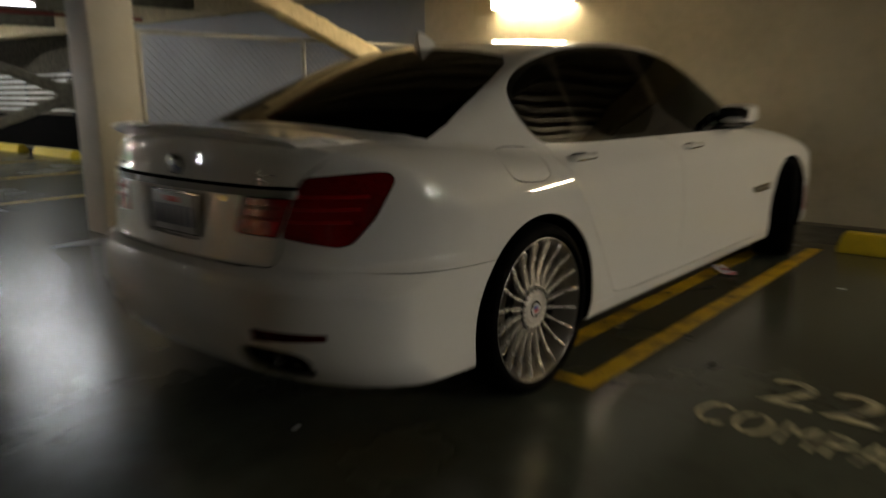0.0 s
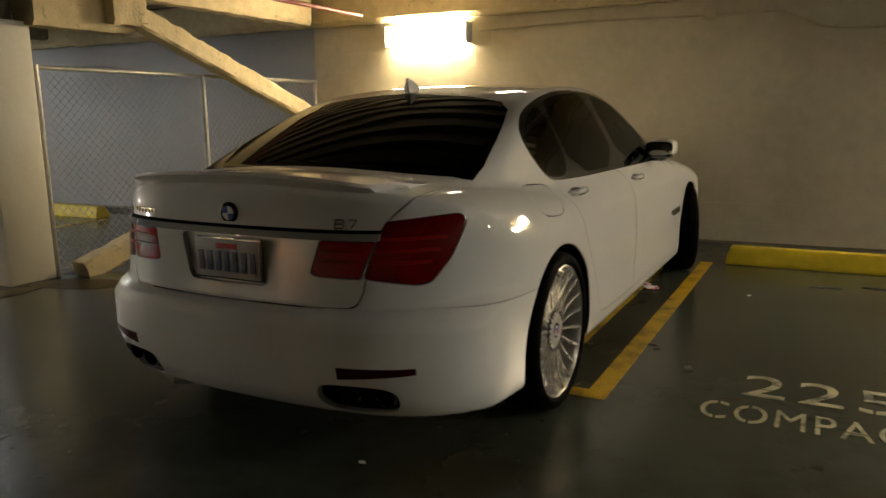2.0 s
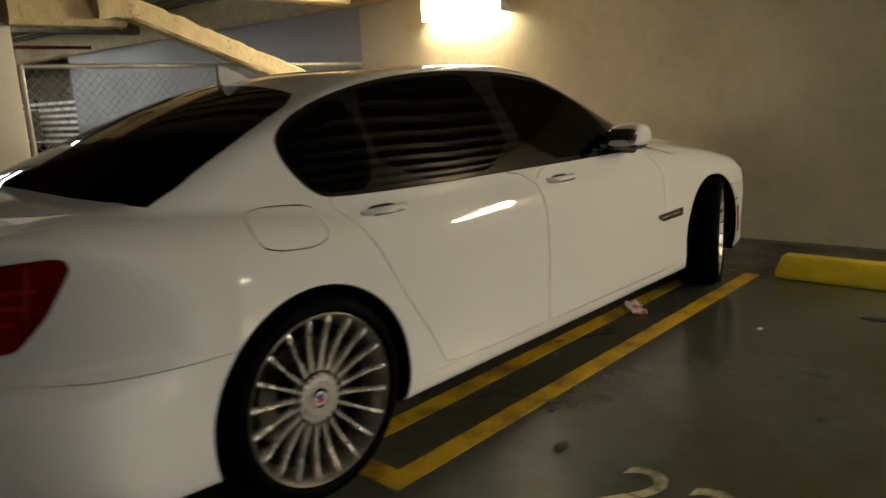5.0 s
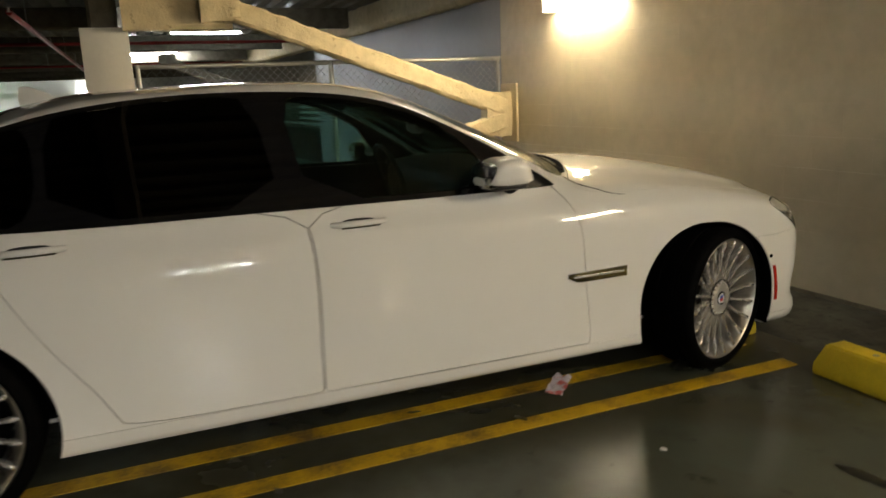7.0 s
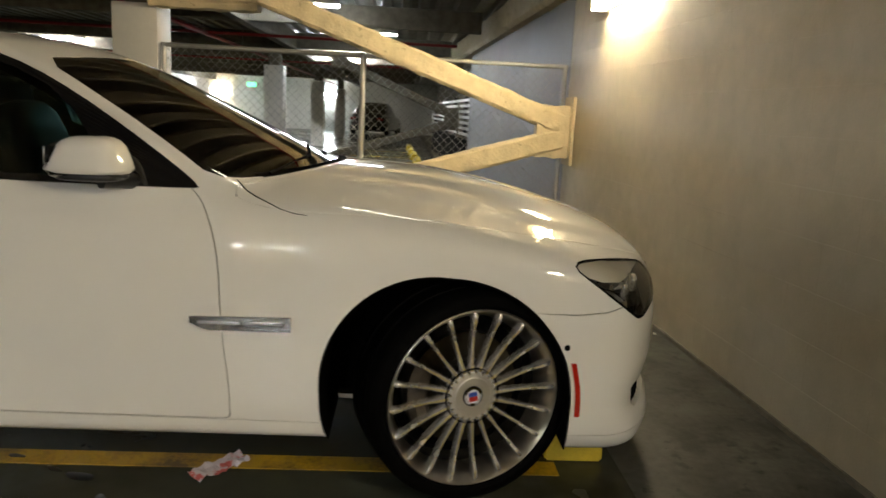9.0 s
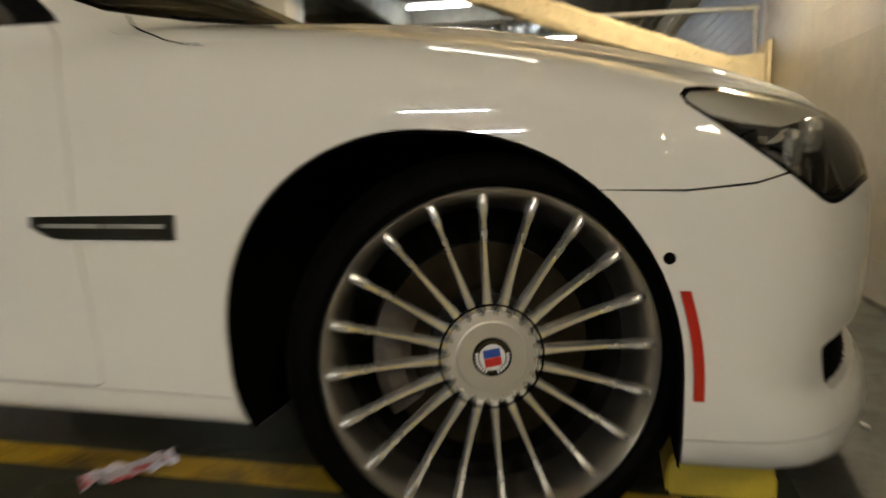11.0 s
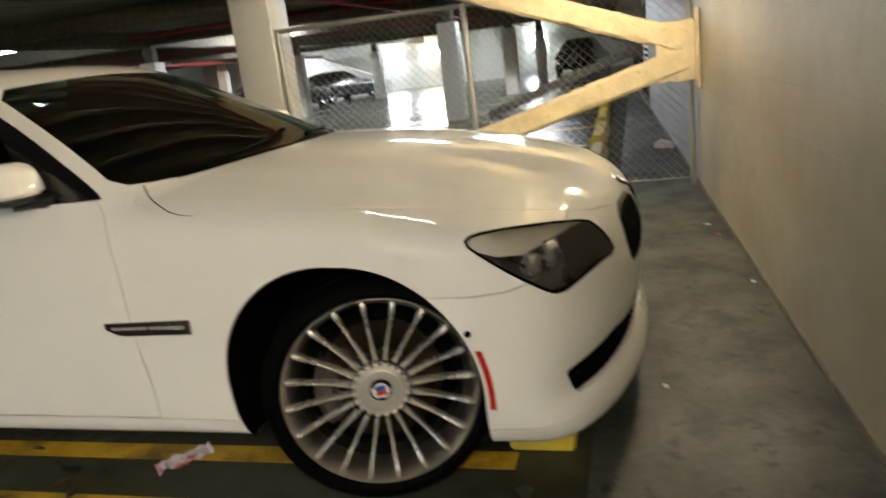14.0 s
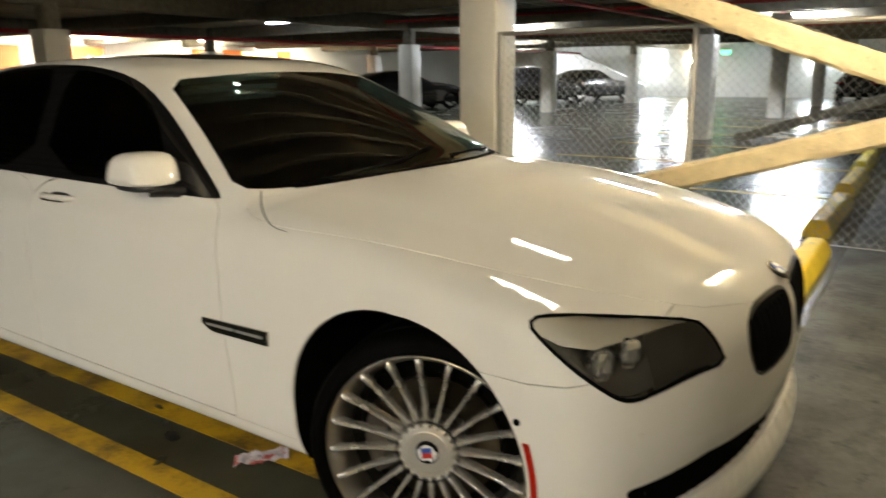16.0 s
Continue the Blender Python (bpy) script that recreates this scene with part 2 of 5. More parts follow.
def lathe(profile, sides=64, axis="x"):
    """Turns a profile of (along, radius) round the x axis; closed profiles repeat the first point."""
    bm = bmesh.new()
    rings = []
    for along, rad in profile:
        ring = []
        for k in range(sides):
            a = 2 * math.pi * k / sides
            ring.append(bm.verts.new((along, rad * math.cos(a), rad * math.sin(a))))
        rings.append(ring)
    for a, b in zip(rings, rings[1:]):
        for k in range(sides):
            bm.faces.new((a[k], b[k], b[(k + 1) % sides], a[(k + 1) % sides]))
    bmesh.ops.remove_doubles(bm, verts=bm.verts, dist=1e-5)
    bmesh.ops.recalc_face_normals(bm, faces=bm.faces)
    return bm


def rounded(points, times=2):
    """Cuts the corners of a closed outline."""
    for _ in range(times):
        out = []
        for a, b in zip(points, points[1:] + points[:1]):
            out += [(0.75 * a[0] + 0.25 * b[0], 0.75 * a[1] + 0.25 * b[1]), (0.25 * a[0] + 0.75 * b[0], 0.25 * a[1] + 0.75 * b[1])]
        points = out
    return points


def eased(points, r=0.012):
    """Rounds each corner of a closed outline by about r."""
    out = []
    for i, p in enumerate(points):
        p = Vector(p)
        a, b = Vector(points[i - 1]), Vector(points[(i + 1) % len(points)])
        ka, kb = min(r, 0.4 * (a - p).length), min(r, 0.4 * (b - p).length)
        s, e = p + (a - p).normalized() * ka, p + (b - p).normalized() * kb
        out += [tuple((1 - t) ** 2 * s + 2 * t * (1 - t) * p + t * t * e) for t in (0.0, 0.33, 0.67, 1.0)]
    return out


def grown(points, d):
    """An outline moved outwards by d."""
    area = sum(a[0] * b[1] - b[0] * a[1] for a, b in zip(points, points[1:] + points[:1]))
    sgn = 1 if area > 0 else -1
    out = []
    for i, p in enumerate(points):
        a, b = points[i - 1], points[(i + 1) % len(points)]
        tx, ty = b[0] - a[0], b[1] - a[1]
        n = math.hypot(tx, ty) or 1
        out.append((p[0] + sgn * d * ty / n, p[1] - sgn * d * tx / n))
    return out


def prism(points, place, lo, hi):
    """A closed outline drawn out from lo to hi; place(u, v, w) gives a point of space."""
    bm = bmesh.new()
    a = [bm.verts.new(place(u, v, lo)) for u, v in points]
    b = [bm.verts.new(place(u, v, hi)) for u, v in points]
    n = len(points)
    bm.faces.new(a)
    bm.faces.new(b[::-1])
    for k in range(n):
        bm.faces.new((a[k], b[k], b[(k + 1) % n], a[(k + 1) % n]))
    bmesh.ops.triangulate(bm, faces=[f for f in bm.faces if len(f.verts) > 4])
    bmesh.ops.recalc_face_normals(bm, faces=bm.faces)
    me = bpy.data.meshes.new("cutter")
    bm.to_mesh(me)
    bm.free()
    return me


def boolean(me, cutter, operation, solver="MANIFOLD"):
    """The mesh me with the mesh cutter taken away or met."""
    a, b = bpy.data.objects.new("a", me), bpy.data.objects.new("b", cutter)
    scene.collection.objects.link(a)
    scene.collection.objects.link(b)
    mod = a.modifiers.new("cut", "BOOLEAN")
    mod.operation, mod.solver, mod.object = operation, solver, b
    bpy.context.view_layer.update()
    out = bpy.data.meshes.new_from_object(a.evaluated_get(bpy.context.evaluated_depsgraph_get()))
    bpy.data.objects.remove(a)
    bpy.data.objects.remove(b)
    return out


def volume(me):
    bm = bmesh.new()
    bm.from_mesh(me)
    v = bm.calc_volume(signed=True)
    bm.free()
    return v


def without(me, cutter, about):
    """me less the cutter, which takes away about that volume."""
    before = volume(me)
    for solver in ("MANIFOLD", "EXACT"):
        out = boolean(me, cutter, "DIFFERENCE", solver)
        if abs((before - volume(out)) / max(about, 1e-6) - 1) < 0.35:
            return out
    print("cut failed", about, before - volume(out))
    return out


def mirrored(me):
    """A copy of a mesh on the other side of x = 0."""
    out = me.copy()
    out.transform(Matrix.Diagonal((-1, 1, 1, 1)))
    out.flip_normals()
    return out

# ---- the garage ----
TILT = math.atan(0.034)
WALL_AT = Matrix.Translation((0, 1.418, 0)) @ Matrix.Rotation(TILT, 4, "Z")


def wall_y(x):
    return 1.418 + 0.034 * x


def structure(name, bm, mat, label, category, at=None, smooth=35.0):
    ob = part(name, bm, mat, None, label, smooth)
    if at is not None:
        ob.matrix_world = at
    return tagged(ob, "", category, "", "structure")


structure("floor", boxed((-46, -34, -0.2), (18, 0.62, 0.0)), FLOOR, "dark green painted concrete garage floor, glossy and stained", "floor")
structure("floor_strip", boxed((-46, 0.62, -0.2), (18, 2.6, -0.002)), CONCRETE, "bare stained grey concrete along the wall", "floor")

# front wall of painted blocks
wall = structure("wall_north", boxed((-3.72, 0.004, 0), (18, 0.25, 2.34)), WALL, "cream painted concrete block wall", "wall", WALL_AT)
structure("wall_north_far", boxed((-11.2, 0.0, 0), (-3.72, 0.25, 2.34)), WALL_GREY, "grey wall beyond the fence, its shade put into the paint", "wall", WALL_AT)
# added closing wall; its dark colour stands in for the unlit opening
structure("wall_north_end", boxed((-46, 1.4, 0), (-11.2, 1.6, 2.7)), SPRAY_GREY, "dark wall standing in for the unlit depth of the recess", "wall", WALL_AT)
structure("wall_return", boxed((-11.2, 0.25, 0), (-11.0, 1.4, 2.7)), WALL_GREY, "grey return wall of the recess", "wall", WALL_AT)
structure("wall_west", boxed((-38.2, -34, 0), (-38, 2, 2.7)), WHITE_WALL, "white painted far garage wall", "wall")
structure("wall_south", boxed((-38, -24.6, 0), (18, -24.4, 2.7)), WHITE_WALL, "white painted garage wall", "wall")
# east wall is never in view; added to close the garage
structure("wall_east", boxed((17, -24.4, 0), (17.2, 3, 2.7)), WALL, "unseen cream wall added to close the garage's east side", "wall")

# ribbed steel deck overhead; beyond the beam over the stall line the ribs run the other way
def deck(lo, hi, start, end, along_x):
    """A folded steel sheet: ribs every 26 cm."""
    bm = bmesh.new()
    rows = []
    at = start
    while at < end:
        for step, z in ((0.0, 2.78), (0.10, 2.78), (0.13, 2.71), (0.23, 2.71)):
            rows.append((at + step, z))
        at += 0.26
    vs = [[bm.verts.new((v, u, z) if along_x else (u, v, z)) for v in (lo, hi)] for u, z in rows]
    for a, b in zip(vs, vs[1:]):
        bm.faces.new((a[0], b[0], b[1], a[1]))
    bmesh.ops.recalc_face_normals(bm, faces=bm.faces)
    bmesh.ops.solidify(bm, geom=bm.faces, thickness=-0.05)
    return bm


structure("ceiling", deck(-46, 0.6, -24.6, 2.9, True), DECK, "ribbed dark steel deck ceiling", "ceiling", None, 0)
structure("ceiling_east", deck(-24.6, 2.2, 0.6, 18.0, False), DECK, "ribbed dark steel deck ceiling over the stalls", "ceiling", None, 0)


def rough_bar(a, b, w, h, seed, amount=0.012, step=0.06):
    """A beam coated with uneven sprayed fireproofing."""
    a, b = Vector(a), Vector(b)
    n = max(2, int((b - a).length / step))
    d = (b - a).normalized()
    s = d.cross(Vector((0, 0, 1))).normalized()
    u = s.cross(d)
    bm = bmesh.new()
    rows = []
    r = 0.25
    shape = [(-1, -1 + r), (-1, -0.3), (-1, 0.3), (-1, 1 - r), (-1 + r, 1), (0, 1), (1 - r, 1), (1, 1 - r), (1, 0.3), (1, -0.3), (1, -1 + r), (1 - r, -1), (0, -1), (-1 + r, -1)]
    for i in range(n + 1):
        p = a + (b - a) * i / n
        row = []
        for cx, cy in shape:
            q = p + s * cx * w / 2 + u * cy * h / 2
            q += (s * cx + u * cy) * amount * (noise.noise(q * 9 + Vector((seed, 0, 0))) + 0.6 * noise.noise(q * 25))
            row.append(bm.verts.new(q))
        rows.append(row)
    m = len(shape)
    for p, q in zip(rows, rows[1:]):
        for k in range(m):
            bm.faces.new((p[k], p[(k + 1) % m], q[(k + 1) % m], q[k]))
    bm.faces.new(rows[0][::-1])
    bm.faces.new(rows[-1])
    bmesh.ops.recalc_face_normals(bm, faces=bm.faces)
    return bm


# ledge beam on top of the wall
structure("beam_wall", rough_bar((-20, wall_y(-20) + 0.03, 2.51), (18, wall_y(18) + 0.03, 2.51), 0.34, 0.38, 1, 0.02, 0.12), SPRAY, "cream sprayed steel beam along the top of the wall", "beam")
# girder over the fence and the haunch by the column
structure("girder_fence", rough_bar((-3.66, -2.3, 2.52), (-3.66, wall_y(-3.66) - 0.25, 2.52), 0.22, 0.40, 2, 0.012), SPRAY, "cream sprayed steel girder over the fence", "beam")
structure("girder_haunch", rough_bar((-3.66, -2.42, 2.17), (-3.66, -1.50, 2.17), 0.26, 0.34, 3, 0.015), SPRAY, "cream sprayed steel beam stub at the column", "beam")
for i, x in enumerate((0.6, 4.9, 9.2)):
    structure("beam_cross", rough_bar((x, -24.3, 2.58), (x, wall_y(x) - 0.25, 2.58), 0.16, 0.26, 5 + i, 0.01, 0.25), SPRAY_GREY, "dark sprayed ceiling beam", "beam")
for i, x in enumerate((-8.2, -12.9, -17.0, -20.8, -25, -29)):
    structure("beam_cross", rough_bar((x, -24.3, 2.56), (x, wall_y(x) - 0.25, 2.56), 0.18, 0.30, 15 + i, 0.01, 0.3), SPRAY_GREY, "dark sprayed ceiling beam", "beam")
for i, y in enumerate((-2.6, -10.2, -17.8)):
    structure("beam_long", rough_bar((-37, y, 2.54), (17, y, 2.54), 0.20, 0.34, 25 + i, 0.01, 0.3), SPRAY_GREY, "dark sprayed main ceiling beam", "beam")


def add_column(x, y, w=0.39, d=0.39, h=2.03, mat=COLUMN, label="white painted concrete column", seed=0):
    col = thing("column", label, "column", (x, y, 0), "garage columns", "structure")
    bm = boxed((-w / 2, -d / 2, 0), (w / 2, d / 2, h), 0.012)
    part("shaft", bm, mat, col)
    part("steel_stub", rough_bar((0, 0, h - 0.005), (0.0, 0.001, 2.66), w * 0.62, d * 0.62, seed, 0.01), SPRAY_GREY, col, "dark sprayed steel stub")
    return col


add_column(-3.855, -2.575, seed=40)
for i, x in enumerate((-12.95, -20.9, -29.0)):
    for j, y in enumerate((-2.95, -10.2, -17.8)):
        add_column(x, y, 0.40, 0.40, seed=50 + 5 * i + j, label="white painted garage column")
for i, x in enumerate((4.9, 13.0)):
    for j, y in enumerate((-10.2, -17.8)):
        add_column(x, y, 0.40, 0.40, seed=80 + 5 * i + j)
add_column(-3.855, -10.2, 0.40, 0.40, seed=95)
add_column(-3.855, -17.8, 0.40, 0.40, seed=96)


def add_brace(x, wy, mat, label, seed, top_y=-1.62, foot_y=-2.25):
    """Two sprayed diagonals that meet at a plate on the wall."""
    brace = thing("steel_brace", label, "brace", None, "", "structure")
    part("upper_arm", rough_bar((x, top_y, 2.20), (x, wy - 0.10, 1.18), 0.17, 0.185, seed, 0.010, 0.04), mat, brace)
    part("lower_arm", rough_bar((x, foot_y, 0.03), (x, wy - 0.10, 1.05), 0.17, 0.185, seed + 1, 0.010, 0.04), mat, brace)
    part("gusset", rough_bar((x, wy - 0.32, 1.11), (x, wy - 0.015, 1.11), 0.15, 0.46, seed + 2, 0.014, 0.04), mat, brace)
    part("wall_plate", boxed((x - 0.17, wy - 0.03, 0.82), (x + 0.17, wy - 0.004, 1.42), 0.004), mat, brace)
    part("top_knuckle", rough_bar((x, top_y - 0.16, 2.21), (x, top_y + 0.18, 2.21), 0.19, 0.30, seed + 3, 0.02, 0.04), mat, brace)
    return brace


add_brace(-3.52, wall_y(-3.52), SPRAY, "cream sprayed diagonal steel brace against the wall", 60)
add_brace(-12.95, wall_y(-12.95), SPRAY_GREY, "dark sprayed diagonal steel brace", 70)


def add_fence():
    fence = thing("chain_link_fence", "galvanised chain-link fence between column and wall", "fence", None)
    x, z1 = -3.70, 1.69
    y0, y1 = -2.36, wall_y(-3.70) - 0.02
    for y in (-2.34, -0.585, y1 - 0.03):
        bm = bmesh.new()
        tube(bm, [(x, y, 0.0), (x, y, z1 + 0.02)], 0.028 if y > -1 and y < 0 else 0.022, 12)
        part("post", bm, GALV, fence)
    bm = bmesh.new()
    tube(bm, [(x, y0, z1), (x, y1, z1)], 0.021, 12)
    part("top_rail", bm, GALV, fence)
    bm = bmesh.new()
    tube(bm, [(x, y0, 0.06), (x, y1, 0.06)], 0.004, 6)
    part("tension_wire", bm, GALV, fence)
    bm = bmesh.new()
    pitch, lo, hi = 0.075, 0.06, z1 - 0.02
    n = int((y1 - y0 + hi - lo) / pitch) + 2
    for k in range(n):
        for s in (1, -1):
            # clip a diagonal to the panel
            if s > 0:
                a = y0 - (hi - lo) + k * pitch
                ya, yb = max(a, y0), min(a + (hi - lo), y1)
                za, zb = lo + ya - a, lo + yb - a
            else:
                a = y0 + k * pitch
                ya, yb = max(a - (hi - lo), y0), min(a, y1)
                za, zb = lo + a - ya, lo + a - yb
            if yb - ya < 0.03:
                continue
            tube(bm, [(x + 0.0022 * s, ya, za), (x + 0.0022 * s, yb, zb)], 0.0017, 4, False)
    mesh_ = part("wire_mesh", bm, GALV, fence)
    tagged(mesh_, "diamond steel wire mesh", "", "", "stuff")
    return fence


add_fence()


def add_railing(x0, x1):
    """A dark barrier board with pale slats above it, along the recess."""
    rail = thing("louvred_barrier", "pale slatted barrier over a black board beyond the fence", "barrier", WALL_AT)
    part("board", boxed((x0, 0.10, 0.0), (x1, 0.14, 0.70), 0.006), MATT, rail, "black lower board")
    k, x = 0, x0
    while x < x1 + 0.1:
        part("post", boxed((x - 0.04, 0.15, 0.0), (x + 0.04, 0.22, 1.62), 0.006), BLACK, rail)
        x += 2.2
    for k in range(7):
        z = 0.78 + 0.12 * k
        part("slat", boxed((x0, 0.10, z), (x1, 0.125, z + 0.055), 0.004), WHITE_WALL, rail)
    return rail


add_railing(-22.2, -11.3)


def add_wall_lamp(x, at=None, glow=None, label="glowing fluorescent wall lamp with a wraparound diffuser"):
    lamp = thing("wall_lamp", label, "lamp", at or WALL_AT @ Matrix.Translation((x, 0, 2.15)), "wall lamps")
    part("back_box", boxed((-0.505, -0.06, -0.09), (0.505, 0.0, 0.11), 0.006), WHITE_WALL, lamp)
    bm = bmesh.new()
    prof = [(-0.062, 0.11), (-0.12, 0.10), (-0.145, 0.03), (-0.14, -0.06), (-0.11, -0.10), (-0.062, -0.105)]
    a = [bm.verts.new((-0.49, y, z)) for y, z in prof]
    b = [bm.verts.new((0.49, y, z)) for y, z in prof]
    for k in range(len(prof) - 1):
        bm.faces.new((a[k], a[k + 1], b[k + 1], b[k]))
    bm.faces.new(a[::-1])
    bm.faces.new(b)
    bm.faces.new((a[0], b[0], b[-1], a[-1]))
    bmesh.ops.recalc_face_normals(bm, faces=bm.faces)
    part("diffuser", bm, glow or TUBE, lamp, "bright diffuser")
    for s in (-1, 1):
        part("end_cap", boxed((s * 0.497 - 0.008, -0.148, -0.108), (s * 0.497 + 0.008, -0.0, 0.113), 0.003), WHITE_WALL, lamp)
    return lamp


add_wall_lamp(-2.15)
# lamps out of view: 3.8 placed from reflections, 11.0 added
for x in (3.8, 11.0):
    add_wall_lamp(x, None, TUBE_UNSEEN)
FACING_EAST = Matrix.Rotation(radians(90), 4, "Z")
add_wall_lamp(0, Matrix.Translation((-37.99, -12.2, 1.78)) @ FACING_EAST, TUBE_COOL, "glaring cool white wall lamp on the far wall")
add_wall_lamp(0, Matrix.Translation((-37.99, -10.1, 1.86)) @ FACING_EAST, TUBE, "glaring warm wall lamp on the far wall")
add_wall_lamp(0, Matrix.Translation((-37.99, -4.2, 1.9)) @ FACING_EAST, TUBE_COOL, "cool white wall lamp on the far wall")


def add_strip_light(x, y, z=2.60, along_x=True, glow=None, half=0.62):
    lamp = thing("strip_light", "white fluorescent strip light under the ceiling", "lamp", Matrix.Translation((x, y, z)) @ (Matrix() if along_x else Matrix.Rotation(math.pi / 2, 4, "Z")), "strip lights")
    part("housing", boxed((-half, -0.06, 0.0), (half, 0.06, 0.05), 0.004), WHITE_WALL, lamp)
    for s in (-1, 1):
        bm = bmesh.new()
        tube(bm, [(0.02 - half, s * 0.032, -0.022), (half - 0.02, s * 0.032, -0.022)], 0.014, 10)
        part("tube", bm, glow or TUBE_WHITE, lamp)
        bm = bmesh.new()
        tube(bm, [(s * 0.72 * half, 0, 0.05), (s * 0.72 * half, 0, 0.185)], 0.006, 6)
        part("hanger", bm, GALV, lamp)
    return lamp


for x, y in ((8.5, -1.75), (13, -1.8)):
    add_strip_light(x, y, 2.60, False, TUBE_SIDE)
for x, y in ((-16.6, -1.8), (-25, -1.8), (-16.6, -9), (-25, -9), (-33, -9), (-33, -17)):
    add_strip_light(x, y, 2.60, False)
add_strip_light(-0.5, -0.15, 2.64, False, TUBE_NEAR, 0.31)
# unseen strip, guessed from reflections, placed to brighten the flank
add_strip_light(5.2, -3.2, 2.60, False, TUBE_EAST)
for x, y in ((-17, -14.5), (-24, -13.5)):
    add_strip_light(x, y, 2.60, False)
for x, y in ((-7.4, -1.75), (-10.8, -1.0), (-11, -12.5)):
    add_strip_light(x, y, 2.60, False, TUBE_BRIGHT)

# conduit and junction box on the wall
run = thing("wall_conduit", "thin painted conduit clipped under the ledge", "conduit")
bm = bmesh.new()
pts = [(-1.54, 2.17), (-0.36, 2.19), (0.80, 2.165), (1.42, 2.165), (1.55, 2.13), (1.75, 2.02), (1.88, 1.99), (2.9, 1.96), (3.5, 1.96)]
tube(bm, [(x, wall_y(x) - 0.016, z) for x, z in pts], 0.011, 8)
part("pipe", bm, CONDUIT, run)
part("junction_box", boxed((0.76, wall_y(0.8) - 0.06, 2.13), (0.86, wall_y(0.8) - 0.004, 2.23), 0.006), CONDUIT, run)


def add_pipe(pts, r, label):
    run = thing("sprinkler_pipe", label, "pipe", None, "sprinkler pipes")
    bm = bmesh.new()
    tube(bm, pts, r, 10)
    part("pipe", bm, RED_PIPE, run)
    a, b = Vector(pts[0]), Vector(pts[-1])
    n = max(1, int((b - a).length / 3.0))
    for k in range(n + 1):
        p = a.lerp(b, (k + 0.5) / (n + 1))
        bm = bmesh.new()
        tube(bm, [p, (p.x, p.y, 2.73)], 0.006, 6)
        part("hanger_rod", bm, GALV, run)
    bm = lathe([(0.0, 0.0), (0.0, 0.022), (0.006, 0.022), (0.006, 0.012), (0.05, 0.010), (0.05, 0.0)], 12)
    bmesh.ops.transform(bm, matrix=Matrix.Translation((b.x, b.y, b.z)) @ Matrix.Rotation(radians(-90), 4, "Y"), verts=bm.verts)
    part("sprinkler_head", bm, GALV, run)
    return run


add_pipe([(-2.5, -9, 2.30), (-2.5, 0.5, 2.30)], 0.022, "thin dark red sprinkler pipe under the deck")
add_pipe([(-36, -3.4, 2.28), (-4.8, -3.4, 2.28)], 0.03, "dark red sprinkler main under the ceiling")
add_pipe([(-9.2, -8, 2.30), (-9.2, 0.6, 2.30)], 0.025, "red sprinkler pipe under the ceiling")
add_pipe([(-36, -15.7, 2.30), (16, -15.7, 2.30)], 0.05, "dark red sprinkler main across the garage")
add_pipe([(-16, -20, 2.30), (-16, 0.3, 2.30)], 0.025, "dark red sprinkler pipe")


def add_stop(x0, x1, y, label, turn=0.0):
    """A cast wheel stop with sloped faces."""
    ob = thing("wheel_stop", label, "wheel stop", Matrix.Translation(((x0 + x1) / 2, y, 0)) @ Matrix.Rotation(turn, 4, "Z"), "wheel stops")
    bm = bmesh.new()
    h = (x1 - x0) / 2
    prof = [(-0.105, 0.0), (-0.105, 0.055), (-0.058, 0.145), (0.058, 0.145), (0.105, 0.055), (0.105, 0.0)]
    rows = [[bm.verts.new((x + (0.03 if x < 0 else -0.03) * (1 if abs(p[0]) < 0.06 else 0) * (1 if e else 0), p[0], p[1])) for p in prof] for x, e in ((-h, 1), (h, 1))]
    for k in range(len(prof) - 1):
        bm.faces.new((rows[0][k], rows[0][k + 1], rows[1][k + 1], rows[1][k]))
    bm.faces.new(rows[0])
    bm.faces.new(rows[1][::-1])
    bm.faces.new((rows[0][0], rows[1][0], rows[1][-1], rows[0][-1]))
    bmesh.ops.recalc_face_normals(bm, faces=bm.faces)
    bmesh.ops.bevel(bm, geom=list(bm.edges), offset=0.008, segments=2, affect="EDGES")
    part("block", bm, YELLOW_STOP, ob)
    for s in (-0.7, 0.7):
        bm = lathe([(0.0, 0.0), (0.0, 0.016), (0.004, 0.014), (0.004, 0.0)], 12)
        bmesh.ops.transform(bm, matrix=Matrix.Translation((s * h, 0, 0.143)) @ Matrix.Rotation(radians(-90), 4, "Y"), verts=bm.verts)
        part("pin", bm, GALV, ob)
    return ob


add_stop(1.19, 2.80, 0.465, "yellow painted concrete wheel stop in the empty stall")
add_stop(-1.02, 0.655, 0.465, "yellow painted wheel stop under the car's nose")
add_stop(-3.55, -1.95, 0.44, "yellow painted wheel stop beside the fence")
for k in range(8):
    add_stop(-5.95 - 2.35 * k, -4.20 - 2.35 * k, 0.36 - 0.05 * k, "worn yellow wheel stop beyond the fence")


def paint_line(x0, x1, y0, y1):
    ob = structure("parking_line", boxed((x0, y0, -0.01), (x1, y1, 0.0025)), YELLOW, "worn yellow painted parking line", "line")
    return ob


paint_line(0.992, 1.090, -3.03, 0.39)
paint_line(0.665, 0.765, -3.03, 0.39)
paint_line(0.765, 0.992, -3.03, -2.93)
paint_line(2.83, 2.94, -3.02, 0.39)
paint_line(3.16, 3.27, -3.02, 0.39)
for x in (-1.75, -1.42):
    paint_line(x, x + 0.105, -3.02, 0.39)
for k in range(6):
    paint_line(-6.4 - 2.6 * k, -6.29 - 2.6 * k, -4.2, 0.2)


